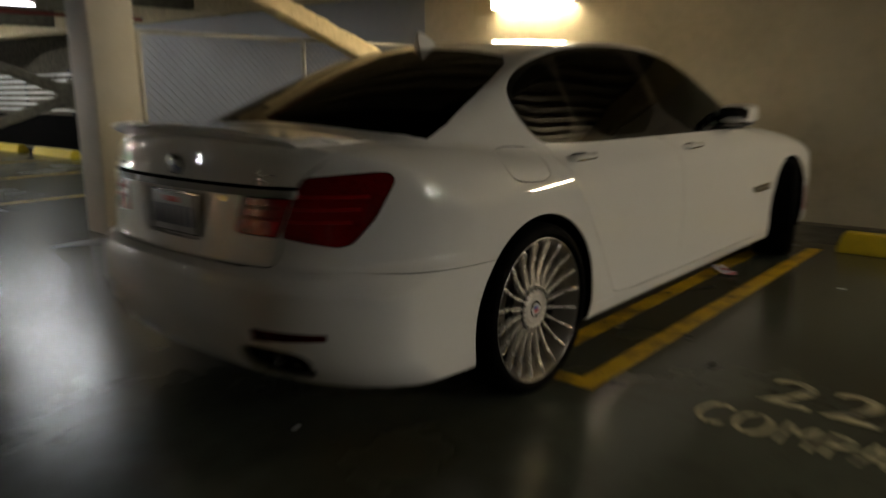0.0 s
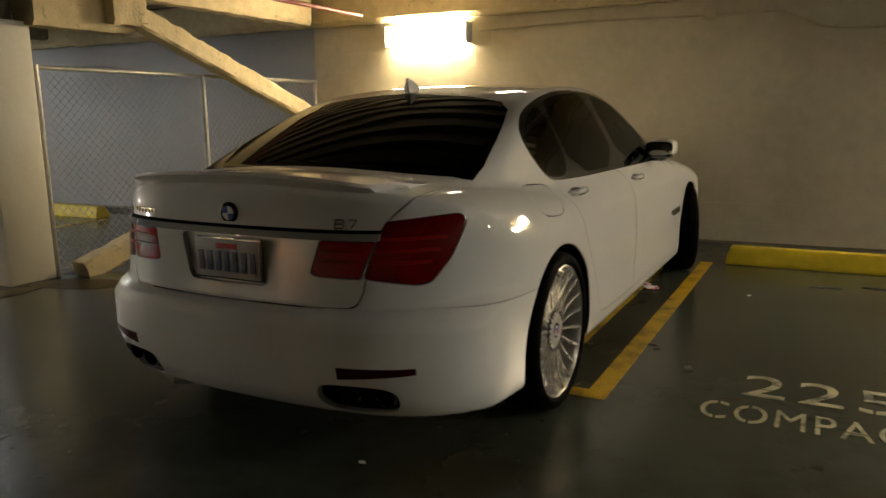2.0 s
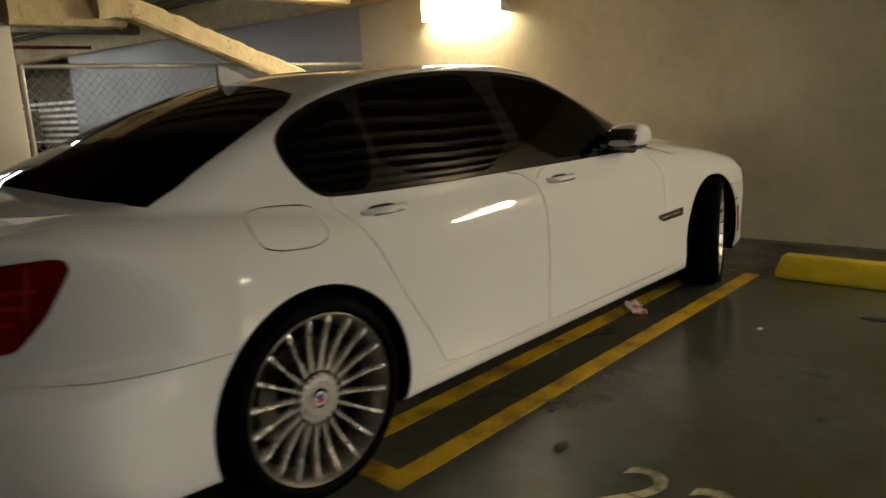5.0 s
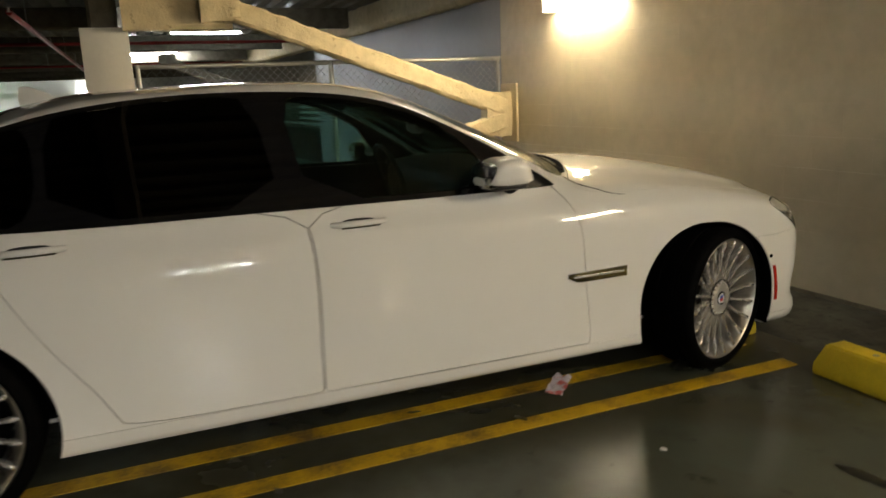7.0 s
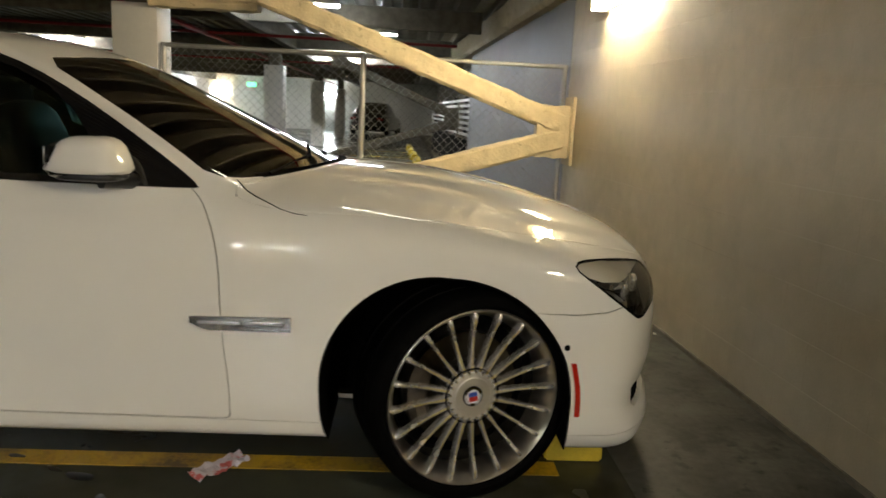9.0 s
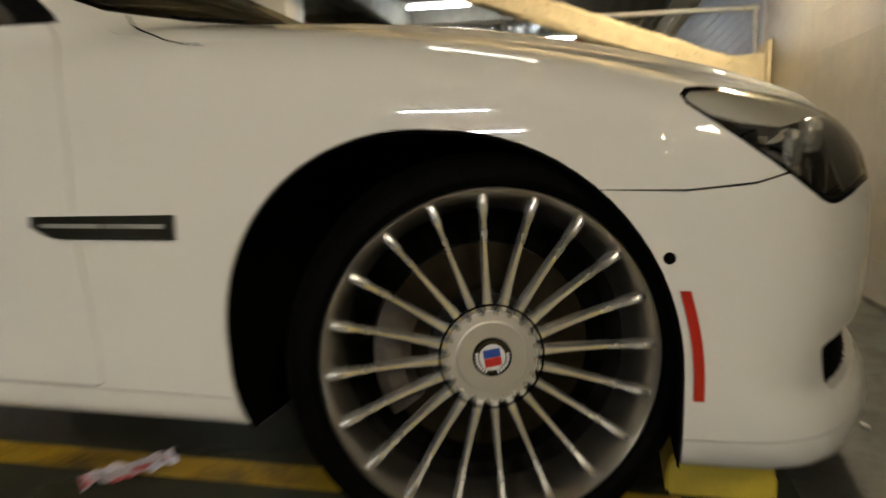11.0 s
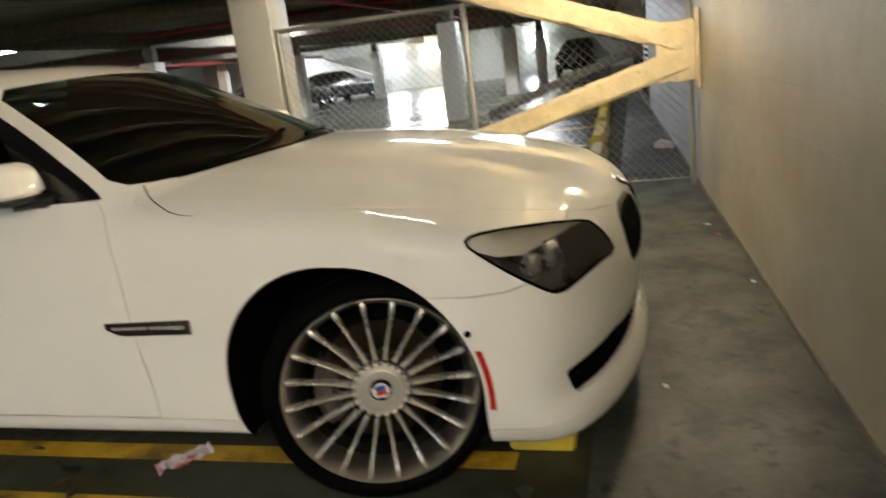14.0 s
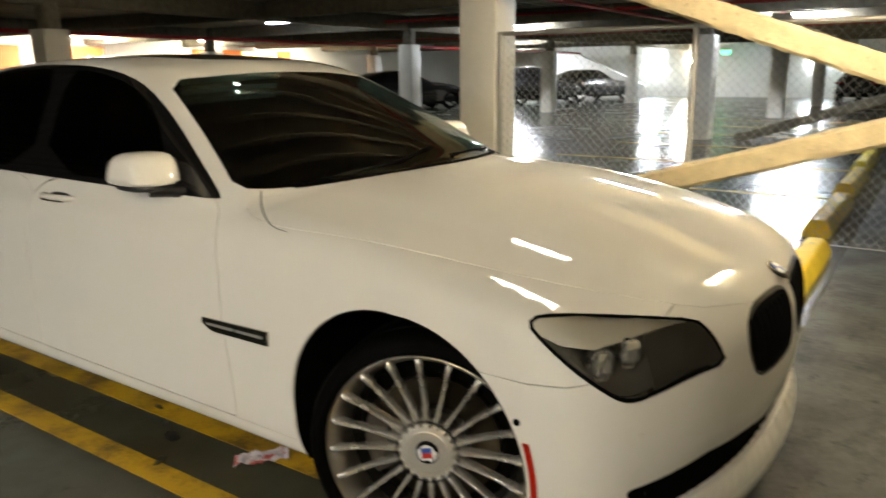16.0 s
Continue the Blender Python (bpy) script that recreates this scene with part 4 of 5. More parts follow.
def build_car():
    car = thing("car", "white luxury saloon parked nose to the wall", "car")
    panels = Panels(body_shell())
    # wheel houses
    for y in (FRONT_AXLE - 0.032, REAR_AXLE + 0.0):
        ring = [(y + (0.397 + (0.044 * max(0, -math.cos(a)) * max(0, math.sin(a)) if y > -1 else 0)) * (1.0 if math.sin(a) < 0 and math.cos(a) > 0 and y > -1 else math.cos(a)), 0.330 + (0.397 + (0.044 * max(0, -math.cos(a)) * max(0, math.sin(a)) if y > -1 else 0)) * math.sin(a)) for a in np.linspace(0, 2 * math.pi, 72, endpoint=False)]
        for s in (1, -1):
            panels.rest = boolean(panels.rest, prism(ring, from_side, s * 0.56, s * 1.3), "DIFFERENCE")

    def pair(name, outline, place, lo, hi, mat, label="", gap=0.0018, parent=car):
        me = panels.take(outline, place, lo, hi, gap, True)
        a = part(name, panel_mesh(me, mat), None, parent, label)
        b = part(name, panel_mesh(mirrored(me), mat), None, parent, label)
        return a, b

    # glass and its black surround
    dlo = rounded([(-3.15, 1.15), (-3.07, 1.0), (-2.96, 0.972), (-1.9, 0.962), (-0.84, 0.952), (-0.80, 0.962), (-1.15, 1.185), (-1.45, 1.335), (-1.75, 1.388), (-2.2, 1.402), (-2.6, 1.372), (-2.9, 1.305), (-3.09, 1.225)], 2)
    quarter = rounded([(-3.13, 1.145), (-3.06, 1.015), (-2.99, 0.992), (-2.775, 0.992), (-2.77, 1.315), (-2.9, 1.285), (-3.07, 1.21)], 2)
    rear_pane = rounded([(-2.735, 0.992), (-1.975, 0.984), (-2.03, 1.37), (-2.2, 1.383), (-2.6, 1.352), (-2.735, 1.322)], 1)
    front_pane = rounded([(-1.865, 0.983), (-1.06, 0.974), (-1.10, 1.03), (-1.25, 1.215), (-1.47, 1.315), (-1.76, 1.368), (-1.93, 1.372)], 1)
    pair("rear_quarter_glass", quarter, from_side, 0.4, 1.2, PRIVACY, "black tinted quarter glass", 0.0005)
    pair("rear_door_glass", rear_pane, from_side, 0.4, 1.2, PRIVACY, "black tinted door glass", 0.0005)
    pair("front_door_glass", front_pane, from_side, 0.4, 1.2, FRONT_GLASS, "lightly tinted door glass", 0.0005)
    pair("window_surround", dlo, from_side, 0.4, 1.2, GLOSSY_BLACK, "gloss black window surround", 0.0008)
    screen = [(0.0, -0.442), (0.25, -0.472), (0.50, -0.568), (0.70, -0.686), (0.803, -0.775), (0.745, -0.93), (0.672, -1.13), (0.590, -1.385), (0.38, -1.325), (0.0, -1.285)]
    screen += [(-x, y) for x, y in screen[-2:0:-1]]
    me = panels.take(rounded(screen, 1), from_top, 0.93, 1.6, 0.0008)
    part("windscreen", panel_mesh(me, FRONT_GLASS), None, car, "raked clear windscreen")
    back = [(0.0, -3.735), (0.4, -3.71), (0.66, -3.63), (0.715, -3.56), (0.66, -3.2), (0.575, -2.90), (0.40, -2.875), (0.0, -2.86)]
    back += [(-x, y) for x, y in back[-2:0:-1]]
    me = panels.take(rounded(back, 1), from_top, 0.95, 1.6, 0.0008)
    part("rear_window", panel_mesh(me, REAR_GLASS), None, car, "dark tinted rear window")
    roof = rounded([(0.44, -1.50), (0.44, -2.25), (-0.44, -2.25), (-0.44, -1.50)], 2)
    me = panels.take(roof, from_top, 1.2, 1.7, 0.001)
    part("sunroof", panel_mesh(me, GLOSSY_BLACK), None, car, "black glass sunroof")
    # lamps
    lamp = rounded([(-0.402, 0.768), (-0.37, 0.787), (-0.266, 0.784), (-0.12, 0.770), (0.045, 0.743), (0.078, 0.716), (0.100, 0.683), (0.130, 0.627), (0.007, 0.631), (-0.132, 0.607), (-0.165, 0.600), (-0.205, 0.603), (-0.250, 0.629), (-0.318, 0.678), (-0.375, 0.732)], 1)
    head = pair("headlight", lamp, from_corner_front, 0.55, 1.6, CLEAR, "clear lens over dark headlight housing", 0.002)
    tail_in = eased([(2.480, 0.858), (2.652, 0.857), (2.686, 0.748), (2.676, 0.736), (2.533, 0.731)], 0.008)
    tail_out = eased([(2.150, 0.915), (2.166, 0.936), (2.200, 0.940), (2.31, 0.934), (2.440, 0.923), (2.471, 0.870), (2.524, 0.732), (2.40, 0.714), (2.340, 0.705), (2.295, 0.712), (2.215, 0.795), (2.163, 0.885)], 0.02)
    inner_lamps = pair("tail_lamp_inner", tail_in, from_corner_rear, 2.3, 4.0, RED_INNER, "red tail lamp in the boot lid")
    outer_lamps = pair("tail_lamp", tail_out, from_corner_rear, 2.3, 4.0, RED_LENS, "dark red wraparound tail lamp")
    # grille and intake
    kidney = rounded([(0.035, 0.545), (0.035, 0.69), (0.07, 0.712), (0.2, 0.718), (0.33, 0.715), (0.405, 0.685), (0.425, 0.63), (0.39, 0.56), (0.32, 0.535), (0.12, 0.53)], 2)
    frame_line = grown(kidney, 0.012)
    grilles = pair("kidney_grille", kidney, from_front, 0.55, 1.2, MATT, "black oval kidney grille", 0.0005)
    pair("grille_frame", frame_line, from_front, 0.55, 1.2, GLOSSY_BLACK, "gloss black grille frame", 0.0008)
    slot = [(0.0, 0.300), (0.30, 0.292), (0.55, 0.289), (0.76, 0.283), (0.806, 0.281), (0.842, 0.364), (0.72, 0.384), (0.606, 0.400), (0.40, 0.386), (0.25, 0.368), (0.0, 0.362)]
    slot += [(-x, z) for x, z in slot[-2:0:-1]]
    me = panels.take(eased(slot, 0.014), from_front, 0.3, 1.2, 0.0008)
    intake = part("air_intake", panel_mesh(me, MATT), None, car, "black lower air intake")
    intake.location = (0, -0.02, 0)
    for s in (1, -1):
        x = 0.755
        y = float(NOSE(np.array([0.32]))[0]) - 0.21 * x**2 - 0.16 * x**6
        bm = bmesh.new()
        bar(bm, (s * x, y - 0.008, 0.285), (s * (x + 0.022), y - 0.012, 0.378), 0.012, 0.004, 0.0015, (0, 1, 0))
        part("intake_blade", bm, PAINT, intake, "white blade across the intake")
    # bonnet, boot lid, doors, bumpers
    bonnet = [(0.0, 0.775), (0.22, 0.755), (0.40, 0.715), (0.565, 0.640), (0.68, 0.50), (0.77, 0.30), (0.825, 0.05), (0.855, -0.25), (0.872, -0.50), (0.865, -0.62), (0.82, -0.73), (0.70, -0.66), (0.50, -0.545), (0.25, -0.45), (0.0, -0.42)]
    bonnet += [(-x, y) for x, y in bonnet[-2:0:-1]]
    me = panels.take(rounded(bonnet, 1), from_top, 0.66, 1.3, 0.0014)
    part("bonnet", panel_mesh(me, PAINT), None, car, "white creased bonnet")
    recess = [(0.0, 0.686), (0.182, 0.687), (0.240, 0.858), (0.0, 0.861)]
    recess += [(-x, z) for x, z in recess[-2:0:-1]]
    me = panels.take(eased(recess, 0.03), from_front, -4.6, -3.8, 0.001)
    nook = part("plate_recess", panel_mesh(me, PAINT), None, car, "recess for the plate in the boot lid")
    nook.location = (0, 0.020, 0)
    lid = [(0.0, 0.628), (0.482, 0.630), (0.525, 0.634), (0.551, 0.679), (0.559, 0.734), (0.598, 0.89), (0.613, 0.925), (0.684, 1.0), (0.71, 1.10), (0.71, 1.3), (0.0, 1.3)]
    lid += [(-x, z) for x, z in lid[-2:0:-1]]
    me = panels.take(rounded(lid, 1), from_front, -4.6, -3.745, 0.0034)
    boot = part("boot_lid", panel_mesh(me, PAINT), None, car, "white boot lid with lip spoiler")
    front_door = rounded([(-0.74, 0.2560), (-0.700, 0.2565), (-0.698, 0.285), (-0.701, 0.36), (-0.725, 0.55), (-0.735, 0.80), (-0.80, 0.93), (-0.88, 0.985), (-1.9, 0.985), (-1.875, 0.75), (-1.884, 0.40), (-1.8855, 0.30), (-1.884, 0.271), (-1.845, 0.2685)], 2)
    rear_door = rounded([(-1.935, 0.2705), (-1.894, 0.2715), (-1.8925, 0.30), (-1.894, 0.40), (-1.883, 0.75), (-1.908, 0.985), (-2.98, 0.99), (-3.02, 0.965), (-2.93, 0.87), (-2.80, 0.62), (-2.66, 0.42), (-2.615, 0.33), (-2.58, 0.279)], 2)
    doors = pair("front_door", front_door, from_side, 0.5, 1.2, PAINT)
    rears = pair("rear_door", rear_door, from_side, 0.5, 1.2, PAINT)
    flap = rounded([(-3.335, 0.985), (-3.10, 0.975), (-3.075, 0.945), (-3.08, 0.845), (-3.30, 0.855), (-3.345, 0.90)], 2)
    me = panels.take(flap, from_side, 0.5, 1.2, 0.0022)
    part("fuel_flap", panel_mesh(me, PAINT), None, car)
    outlet = rounded([(0.392, 0.345), (0.425, 0.370), (0.61, 0.368), (0.672, 0.345), (0.668, 0.285), (0.625, 0.254), (0.43, 0.256), (0.388, 0.285)], 2)
    tips = pair("exhaust_tip", outlet, from_front, -4.6, -3.8, MATT, "wide black oval exhaust outlet", 0.001)
    for t in tips:
        t.location = (0, 0.035, 0)
    bumper = [(-3.30, 0.05), (-3.30, 0.598), (-3.62, 0.602), (-3.85, 0.612), (-4.0, 0.625), (-4.6, 0.625), (-4.6, 0.05)]
    me = panels.take(bumper, from_side, -1.3, 1.3)
    part("rear_bumper", panel_mesh(me, PAINT), None, car, "white rear bumper")
    chin = [(0.2, 0.05), (0.2, 0.222), (1.1, 0.222), (1.1, 0.05)]
    me = panels.take(chin, from_side, -1.3, 1.3, 0.0014)
    part("chin_spoiler", panel_mesh(me, PAINT), None, car, "white chin spoiler below the front bumper")
    bumper = [(0.2, 0.05), (0.2, 0.628), (0.36, 0.626), (0.46, 0.636), (0.56, 0.665), (0.60, 0.72), (0.60, 0.95), (1.1, 0.95), (1.1, 0.05)]
    me = panels.take(bumper, from_side, -1.3, 1.3)
    front = part("front_bumper", panel_mesh(me, PAINT), None, car, "white front bumper with chin spoiler")
    sill = [(-2.85, 0.05), (-2.85, 0.276), (-1.3, 0.259), (-0.40, 0.248), (-0.40, 0.05)]
    me = panels.take(sill, from_side, -1.3, 1.3, 0.001)
    part("side_sill", panel_mesh(me, PAINT), None, car)
    part("body", panel_mesh(panels.rest, PAINT), None, car, "white painted body shell")

    # wheel house linings
    for y in (FRONT_AXLE - 0.032, REAR_AXLE):
        for s in (1, -1):
            bm = bmesh.new()
            rows = []
            for a in np.linspace(-0.42 if y > -1 else -0.34, math.pi + 0.375, 56):
                ahead = 1.0 if a < 0 and y > -1 else math.cos(a)
                rim = on_flank(y + 0.40 * ahead, max(0.20, 0.330 + 0.40 * math.sin(a))) - 0.004
                more = 0.044 * max(0, -math.cos(a)) * max(0, math.sin(a)) if y > -1 else 0
                rows.append([bm.verts.new((s * x, y + r * ahead, 0.330 + r * math.sin(a))) for x, r in ((rim, 0.394 + more), (0.50, 0.393 + more), (0.50, 0.05))])
            for a, b in zip(rows, rows[1:]):
                for k in range(2):
                    bm.faces.new((a[k], a[k + 1], b[k + 1], b[k]))
            bmesh.ops.recalc_face_normals(bm, faces=bm.faces)
            bmesh.ops.solidify(bm, geom=bm.faces, thickness=0.004)
            part("wheel_house_lining", bm, MATT, car)

    def lens_depth(u, v):
        """How far out the body's skin lies behind the headlight outline."""
        lo, hi = 0.2, 1.6
        for _ in range(24):
            mid = (lo + hi) / 2
            px, py, pz = from_corner_front(u, v, mid)
            lo, hi = (mid, hi) if inside(np.array([px]), np.array([py]), np.array([pz]))[0] > 0 else (lo, mid)
        return lo

    for s in (1, -1):
        # headlight insides
        h = head[0] if s > 0 else head[1]
        bm = bmesh.new()
        ring = lamp[::2]
        rows = []
        for w, k in ((0.0, 1.0), (-0.05, 0.93), (-0.10, 0.72)):
            row = []
            for u, v in ring:
                uu, vv = -0.1 + (u + 0.1) * k, 0.68 + (v - 0.68) * k
                lo = lens_depth(u, v)
                px, py, pz = from_corner_front(uu, vv, lo - 0.033 + w)
                row.append(bm.verts.new((s * px, py, pz)))
            rows.append(row)
        for a, b in zip(rows, rows[1:]):
            for k in range(len(ring)):
                bm.faces.new((a[k], a[(k + 1) % len(ring)], b[(k + 1) % len(ring)], b[k]))
        bm.faces.new(rows[-1])
        bmesh.ops.recalc_face_normals(bm, faces=bm.faces)
        part("housing", bm, HOUSING, h, "dark chrome reflector housing")
        for u, z, r in ((-0.245, 0.684, 0.036), (-0.172, 0.703, 0.034)):
            px, py, pz = from_corner_front(u, z, lens_depth(u, z) - 0.040)
            m = Matrix.Translation((s * px, py, pz)) @ Matrix.Rotation(radians(90 - s * 32), 4, "Z")
            bm = lathe([(-0.07, r), (0.01, r), (0.018, r * 0.97), (0.018, r * 0.88), (-0.07, r * 0.8), (-0.07, r)], 40)
            bmesh.ops.transform(bm, matrix=m, verts=bm.verts)
            part("projector_ring", bm, CHROME, h)
            bm = capsule((0.004, 0, 0.004), (0.026, r * 0.66, r * 0.84), 5.5, 24)
            bmesh.ops.transform(bm, matrix=m, verts=bm.verts)
            part("projector_lens", bm, LENS, h, "projector, silvered for the bright reflections in its glass")
            bm = capsule((0.010, 0, -r * 1.02), (0.012, r * 0.5, 0.0045), 4, 12)
            bmesh.ops.transform(bm, matrix=m, verts=bm.verts)
            part("reflector_strip", bm, LENS, h)
        lid_line = [(-0.394, 0.752), (-0.336, 0.729), (-0.264, 0.722), (-0.205, 0.731), (-0.14, 0.738), (-0.05, 0.743), (0.035, 0.741), (-0.05, 0.757), (-0.12, 0.766), (-0.266, 0.780), (-0.37, 0.783), (-0.398, 0.767)]
        shade_line = [(-0.128, 0.734), (-0.05, 0.740), (0.036, 0.738), (0.073, 0.712), (0.095, 0.680), (0.120, 0.634), (0.004, 0.638), (-0.118, 0.614)]
        for line, mat, name, deep, label in ((lid_line, EYELID, "eyelid", 0.008, "satin grey eyelid strip"), (shade_line, SHADE, "lamp_shade_panel", 0.012, "dark grey cover beside the projectors")):
            bm = bmesh.new()
            bm.faces.new([bm.verts.new((s * q[0], q[1], q[2])) for q in (from_corner_front(u, v, lens_depth(u, v) - deep) for u, v in line)])
            bmesh.ops.triangulate(bm, faces=bm.faces)
            bmesh.ops.solidify(bm, geom=bm.faces, thickness=0.003)
            bmesh.ops.recalc_face_normals(bm, faces=bm.faces)
            part(name, bm, mat, h, label)
        # black seal round the lens
        bm = bmesh.new()
        ring = []
        for u, v in lamp + lamp[:1]:
            lo = lens_depth(u, v)
            px, py, pz = from_corner_front(-0.13 + (u + 0.13) * 0.985, 0.69 + (v - 0.69) * 0.965, lo - 0.0045)
            ring.append((s * px, py, pz))
        tube(bm, ring, 0.0052, 8)
        part("lens_seal", bm, MATT, h, "black seal round the lens")
        # tail lamp light bars
        for lamp_, rows_ in ((outer_lamps, ((2.23, 2.475, 0.865), (2.26, 2.485, 0.825), (2.29, 2.50, 0.785))), (inner_lamps, ((2.50, 2.655, 0.825), (2.51, 2.665, 0.79)))):
            for u0, u1, z in rows_:
                bm = bmesh.new()
                rr = []
                for u in np.linspace(u0, u1, 14):
                    lo, hi = 2.3, 4.0
                    for _ in range(26):
                        mid = (lo + hi) / 2
                        px, py, pz = from_corner_rear(u, z, mid)
                        lo, hi = (mid, hi) if inside(np.array([px]), np.array([py]), np.array([pz]))[0] > 0 else (lo, mid)
                    rr.append([bm.verts.new((s * q[0], q[1], q[2])) for q in (from_corner_rear(u, z - 0.007, lo - 0.002), from_corner_rear(u, z - 0.005, lo + 0.002), from_corner_rear(u, z + 0.005, lo + 0.002), from_corner_rear(u, z + 0.007, lo - 0.002))])
                for p, q in zip(rr, rr[1:]):
                    for k in range(4):
                        bm.faces.new((p[k], p[(k + 1) % 4], q[(k + 1) % 4], q[k]))
                bm.faces.new(rr[0][::-1])
                bm.faces.new(rr[-1])
                bmesh.ops.recalc_face_normals(bm, faces=bm.faces)
                part("light_bar", bm, RED_BRIGHT, lamp_[0] if s > 0 else lamp_[1], "brighter red light bar")
        # mirrors
        mirror = new("door_mirror")
        mirror.parent = car
        tagged(mirror, "white door mirror on a black foot")
        bm = capsule((s * 0.920, -1.098, 1.040), (0.094, 0.100, 0.062), 3.8)
        for v in bm.verts:
            f = (v.co.z - 1.040) / 0.062
            v.co.y = -1.098 + (v.co.y + 1.098) * (1 - 0.30 * max(f, -0.7)) + 0.006 * f
            v.co.z = max(v.co.z, 0.998)
        part("mirror_cap", bm, PAINT, mirror)
        part("mirror_base", capsule((s * 0.912, -1.098, 0.988), (0.080, 0.092, 0.016), 3.6), BLACK, mirror)
        part("mirror_bezel", capsule((s * 0.915, -1.160, 1.032), (0.087, 0.042, 0.052), 4.5), GLOSSY_BLACK, mirror, "black mirror bezel")
        # dark metal stands in for the dim reflection in the mirror glass
        part("mirror_glass", boxed((s * 0.915 - 0.070, -1.205, 0.998), (s * 0.915 + 0.070, -1.198, 1.070), 0.003), DARK_CHROME, mirror)
        bm = bmesh.new()
        tube(bm, [(s * 0.82, -1.0, 0.965), (s * 0.87, -1.03, 0.97), (s * 0.92, -1.07, 0.98)], [0.028, 0.022, 0.03], 12)
        part("mirror_foot", bm, BLACK, mirror)
        # handles
        for y, z, d in ((-1.70, 0.895, doors), (-2.80, 0.915, rears)):
            x = on_flank(y, z)
            # black shape stands in for the shadow line round the handle
            dent = part("handle_shadow", capsule((s * (x - 0.022), y - 0.0, z - 0.002), (0.026, 0.085, 0.020)), BLACK, d[0] if s > 0 else d[1])
            bm = bmesh.new()
            pts = [(s * (x - 0.004), y + 0.105, z), (s * (x + 0.022), y + 0.075, z + 0.002), (s * (x + 0.030), y, z + 0.002), (s * (x + 0.022), y - 0.075, z + 0.001), (s * (x - 0.004), y - 0.105, z)]
            tube(bm, pts, [0.010, 0.013, 0.013, 0.013, 0.010], 12)
            part("door_handle", bm, PAINT, d[0] if s > 0 else d[1])
            bm = bmesh.new()
            tube(bm, [(a + s * 0.006, b, c - 0.011) for a, b, c in pts[1:4]], 0.005, 8)
            part("handle_trim", bm, CHROME, d[0] if s > 0 else d[1], "chrome handle strip")
        # side gill
        gill = new("side_gill")
        gill.parent = car
        bm = bmesh.new()
        ys = np.linspace(-0.815, -0.515, 16)
        top, bot = [], []
        ring = []
        for y in ys:
            f = (y + 0.815) / 0.30
            zt, zb = 0.588 - 0.004 * (1 - f), 0.543 + 0.022 * max(0, 0.16 - f) / 0.16
            ring.append([(s * (on_flank(y, z) + o), y, z) for z, o in ((zb, 0.001), (zb, 0.008), (zt, 0.008), (zt, 0.001))])
        vs = [[bm.verts.new(p) for p in row] for row in ring]
        for a, b in zip(vs, vs[1:]):
            for k in range(3):
                bm.faces.new((a[k], a[k + 1], b[k + 1], b[k]))
        bm.faces.new(vs[0])
        bm.faces.new(vs[-1][::-1])
        bmesh.ops.recalc_face_normals(bm, faces=bm.faces)
        part("gill_plate", bm, DARK_CHROME, gill, "dark chrome fender vent")
        for a, b in ((-0.79, -0.665), (-0.655, -0.535)):
            bm = bmesh.new()
            x = on_flank((a + b) / 2, 0.567)
            box(bm, (s * x + s * 0.009 - 0.003, a, 0.563), (s * x + s * 0.009 + 0.003, b, 0.572), 0.002)
            part("gill_slot", bm, BRIGHT_TRIM, gill, "bright slat")
        # side marker, sensor
        bm = bmesh.new()
        rows = []
        for f in np.linspace(0, 1, 10):
            y, z = 0.362 + 0.024 * f + 0.008 * math.sin(f * 3.1), 0.470 - 0.178 * f
            rows.append([bm.verts.new((s * (on_flank(y + d, z) + o), y + d, z)) for d, o in ((-0.0085, 0.0), (-0.0085, 0.005), (0.0085, 0.005), (0.0085, 0.0))])
        for a, b in zip(rows, rows[1:]):
            for k in range(3):
                bm.faces.new((a[k], a[k + 1], b[k + 1], b[k]))
        bm.faces.new(rows[0])
        bm.faces.new(rows[-1][::-1])
        bmesh.ops.recalc_face_normals(bm, faces=bm.faces)
        part("side_marker", bm, ORANGE, car, "red-orange side marker strip")
        bm = lathe([(0.0, 0.0), (0.0, 0.010), (0.004, 0.009), (0.004, 0.0)], 20)
        bmesh.ops.transform(bm, matrix=Matrix.Translation((s * (on_flank(0.337, 0.521) - 0.001), 0.337, 0.521)) @ (Matrix() if s > 0 else Matrix.Rotation(math.pi, 4, "Z")), verts=bm.verts)
        part("parking_sensor", bm, MATT, car)
        for x, z, tilt in ((0.674, 0.532, 30), (0.373, 0.533, 8)):
            y = on_tail(x, z)
            bm = lathe([(0.0, 0.0), (0.0, 0.011), (0.0015, 0.0105), (0.0015, 0.0)], 20)
            bmesh.ops.transform(bm, matrix=Matrix.Translation((s * x, y + 0.0005, z)) @ Matrix.Rotation(radians(-90 + s * tilt), 4, "Z"), verts=bm.verts)
            part("parking_sensor", bm, PAINT, car)
        bm = lathe([(0.0, 0.0), (0.0, 0.011), (0.0015, 0.0105), (0.0015, 0.0)], 20)
        bmesh.ops.transform(bm, matrix=Matrix.Translation((s * 0.828, 0.611, 0.508)) @ Matrix.Rotation(radians(90 - s * 36), 4, "Z"), verts=bm.verts)
        part("parking_sensor", bm, PAINT, car)
        # bumper reflector and exhaust
        bm = bmesh.new()
        rows = []
        for x in np.linspace(0.485, 0.735, 12):
            z0, z1 = 0.395 + 0.02 * (x - 0.485) / 0.25, 0.438
            rows.append([bm.verts.new((s * x, on_tail(x, z) - o, z)) for z, o in ((z0, 0.0), (z0, 0.004), (z1, 0.004), (z1, 0.0))])
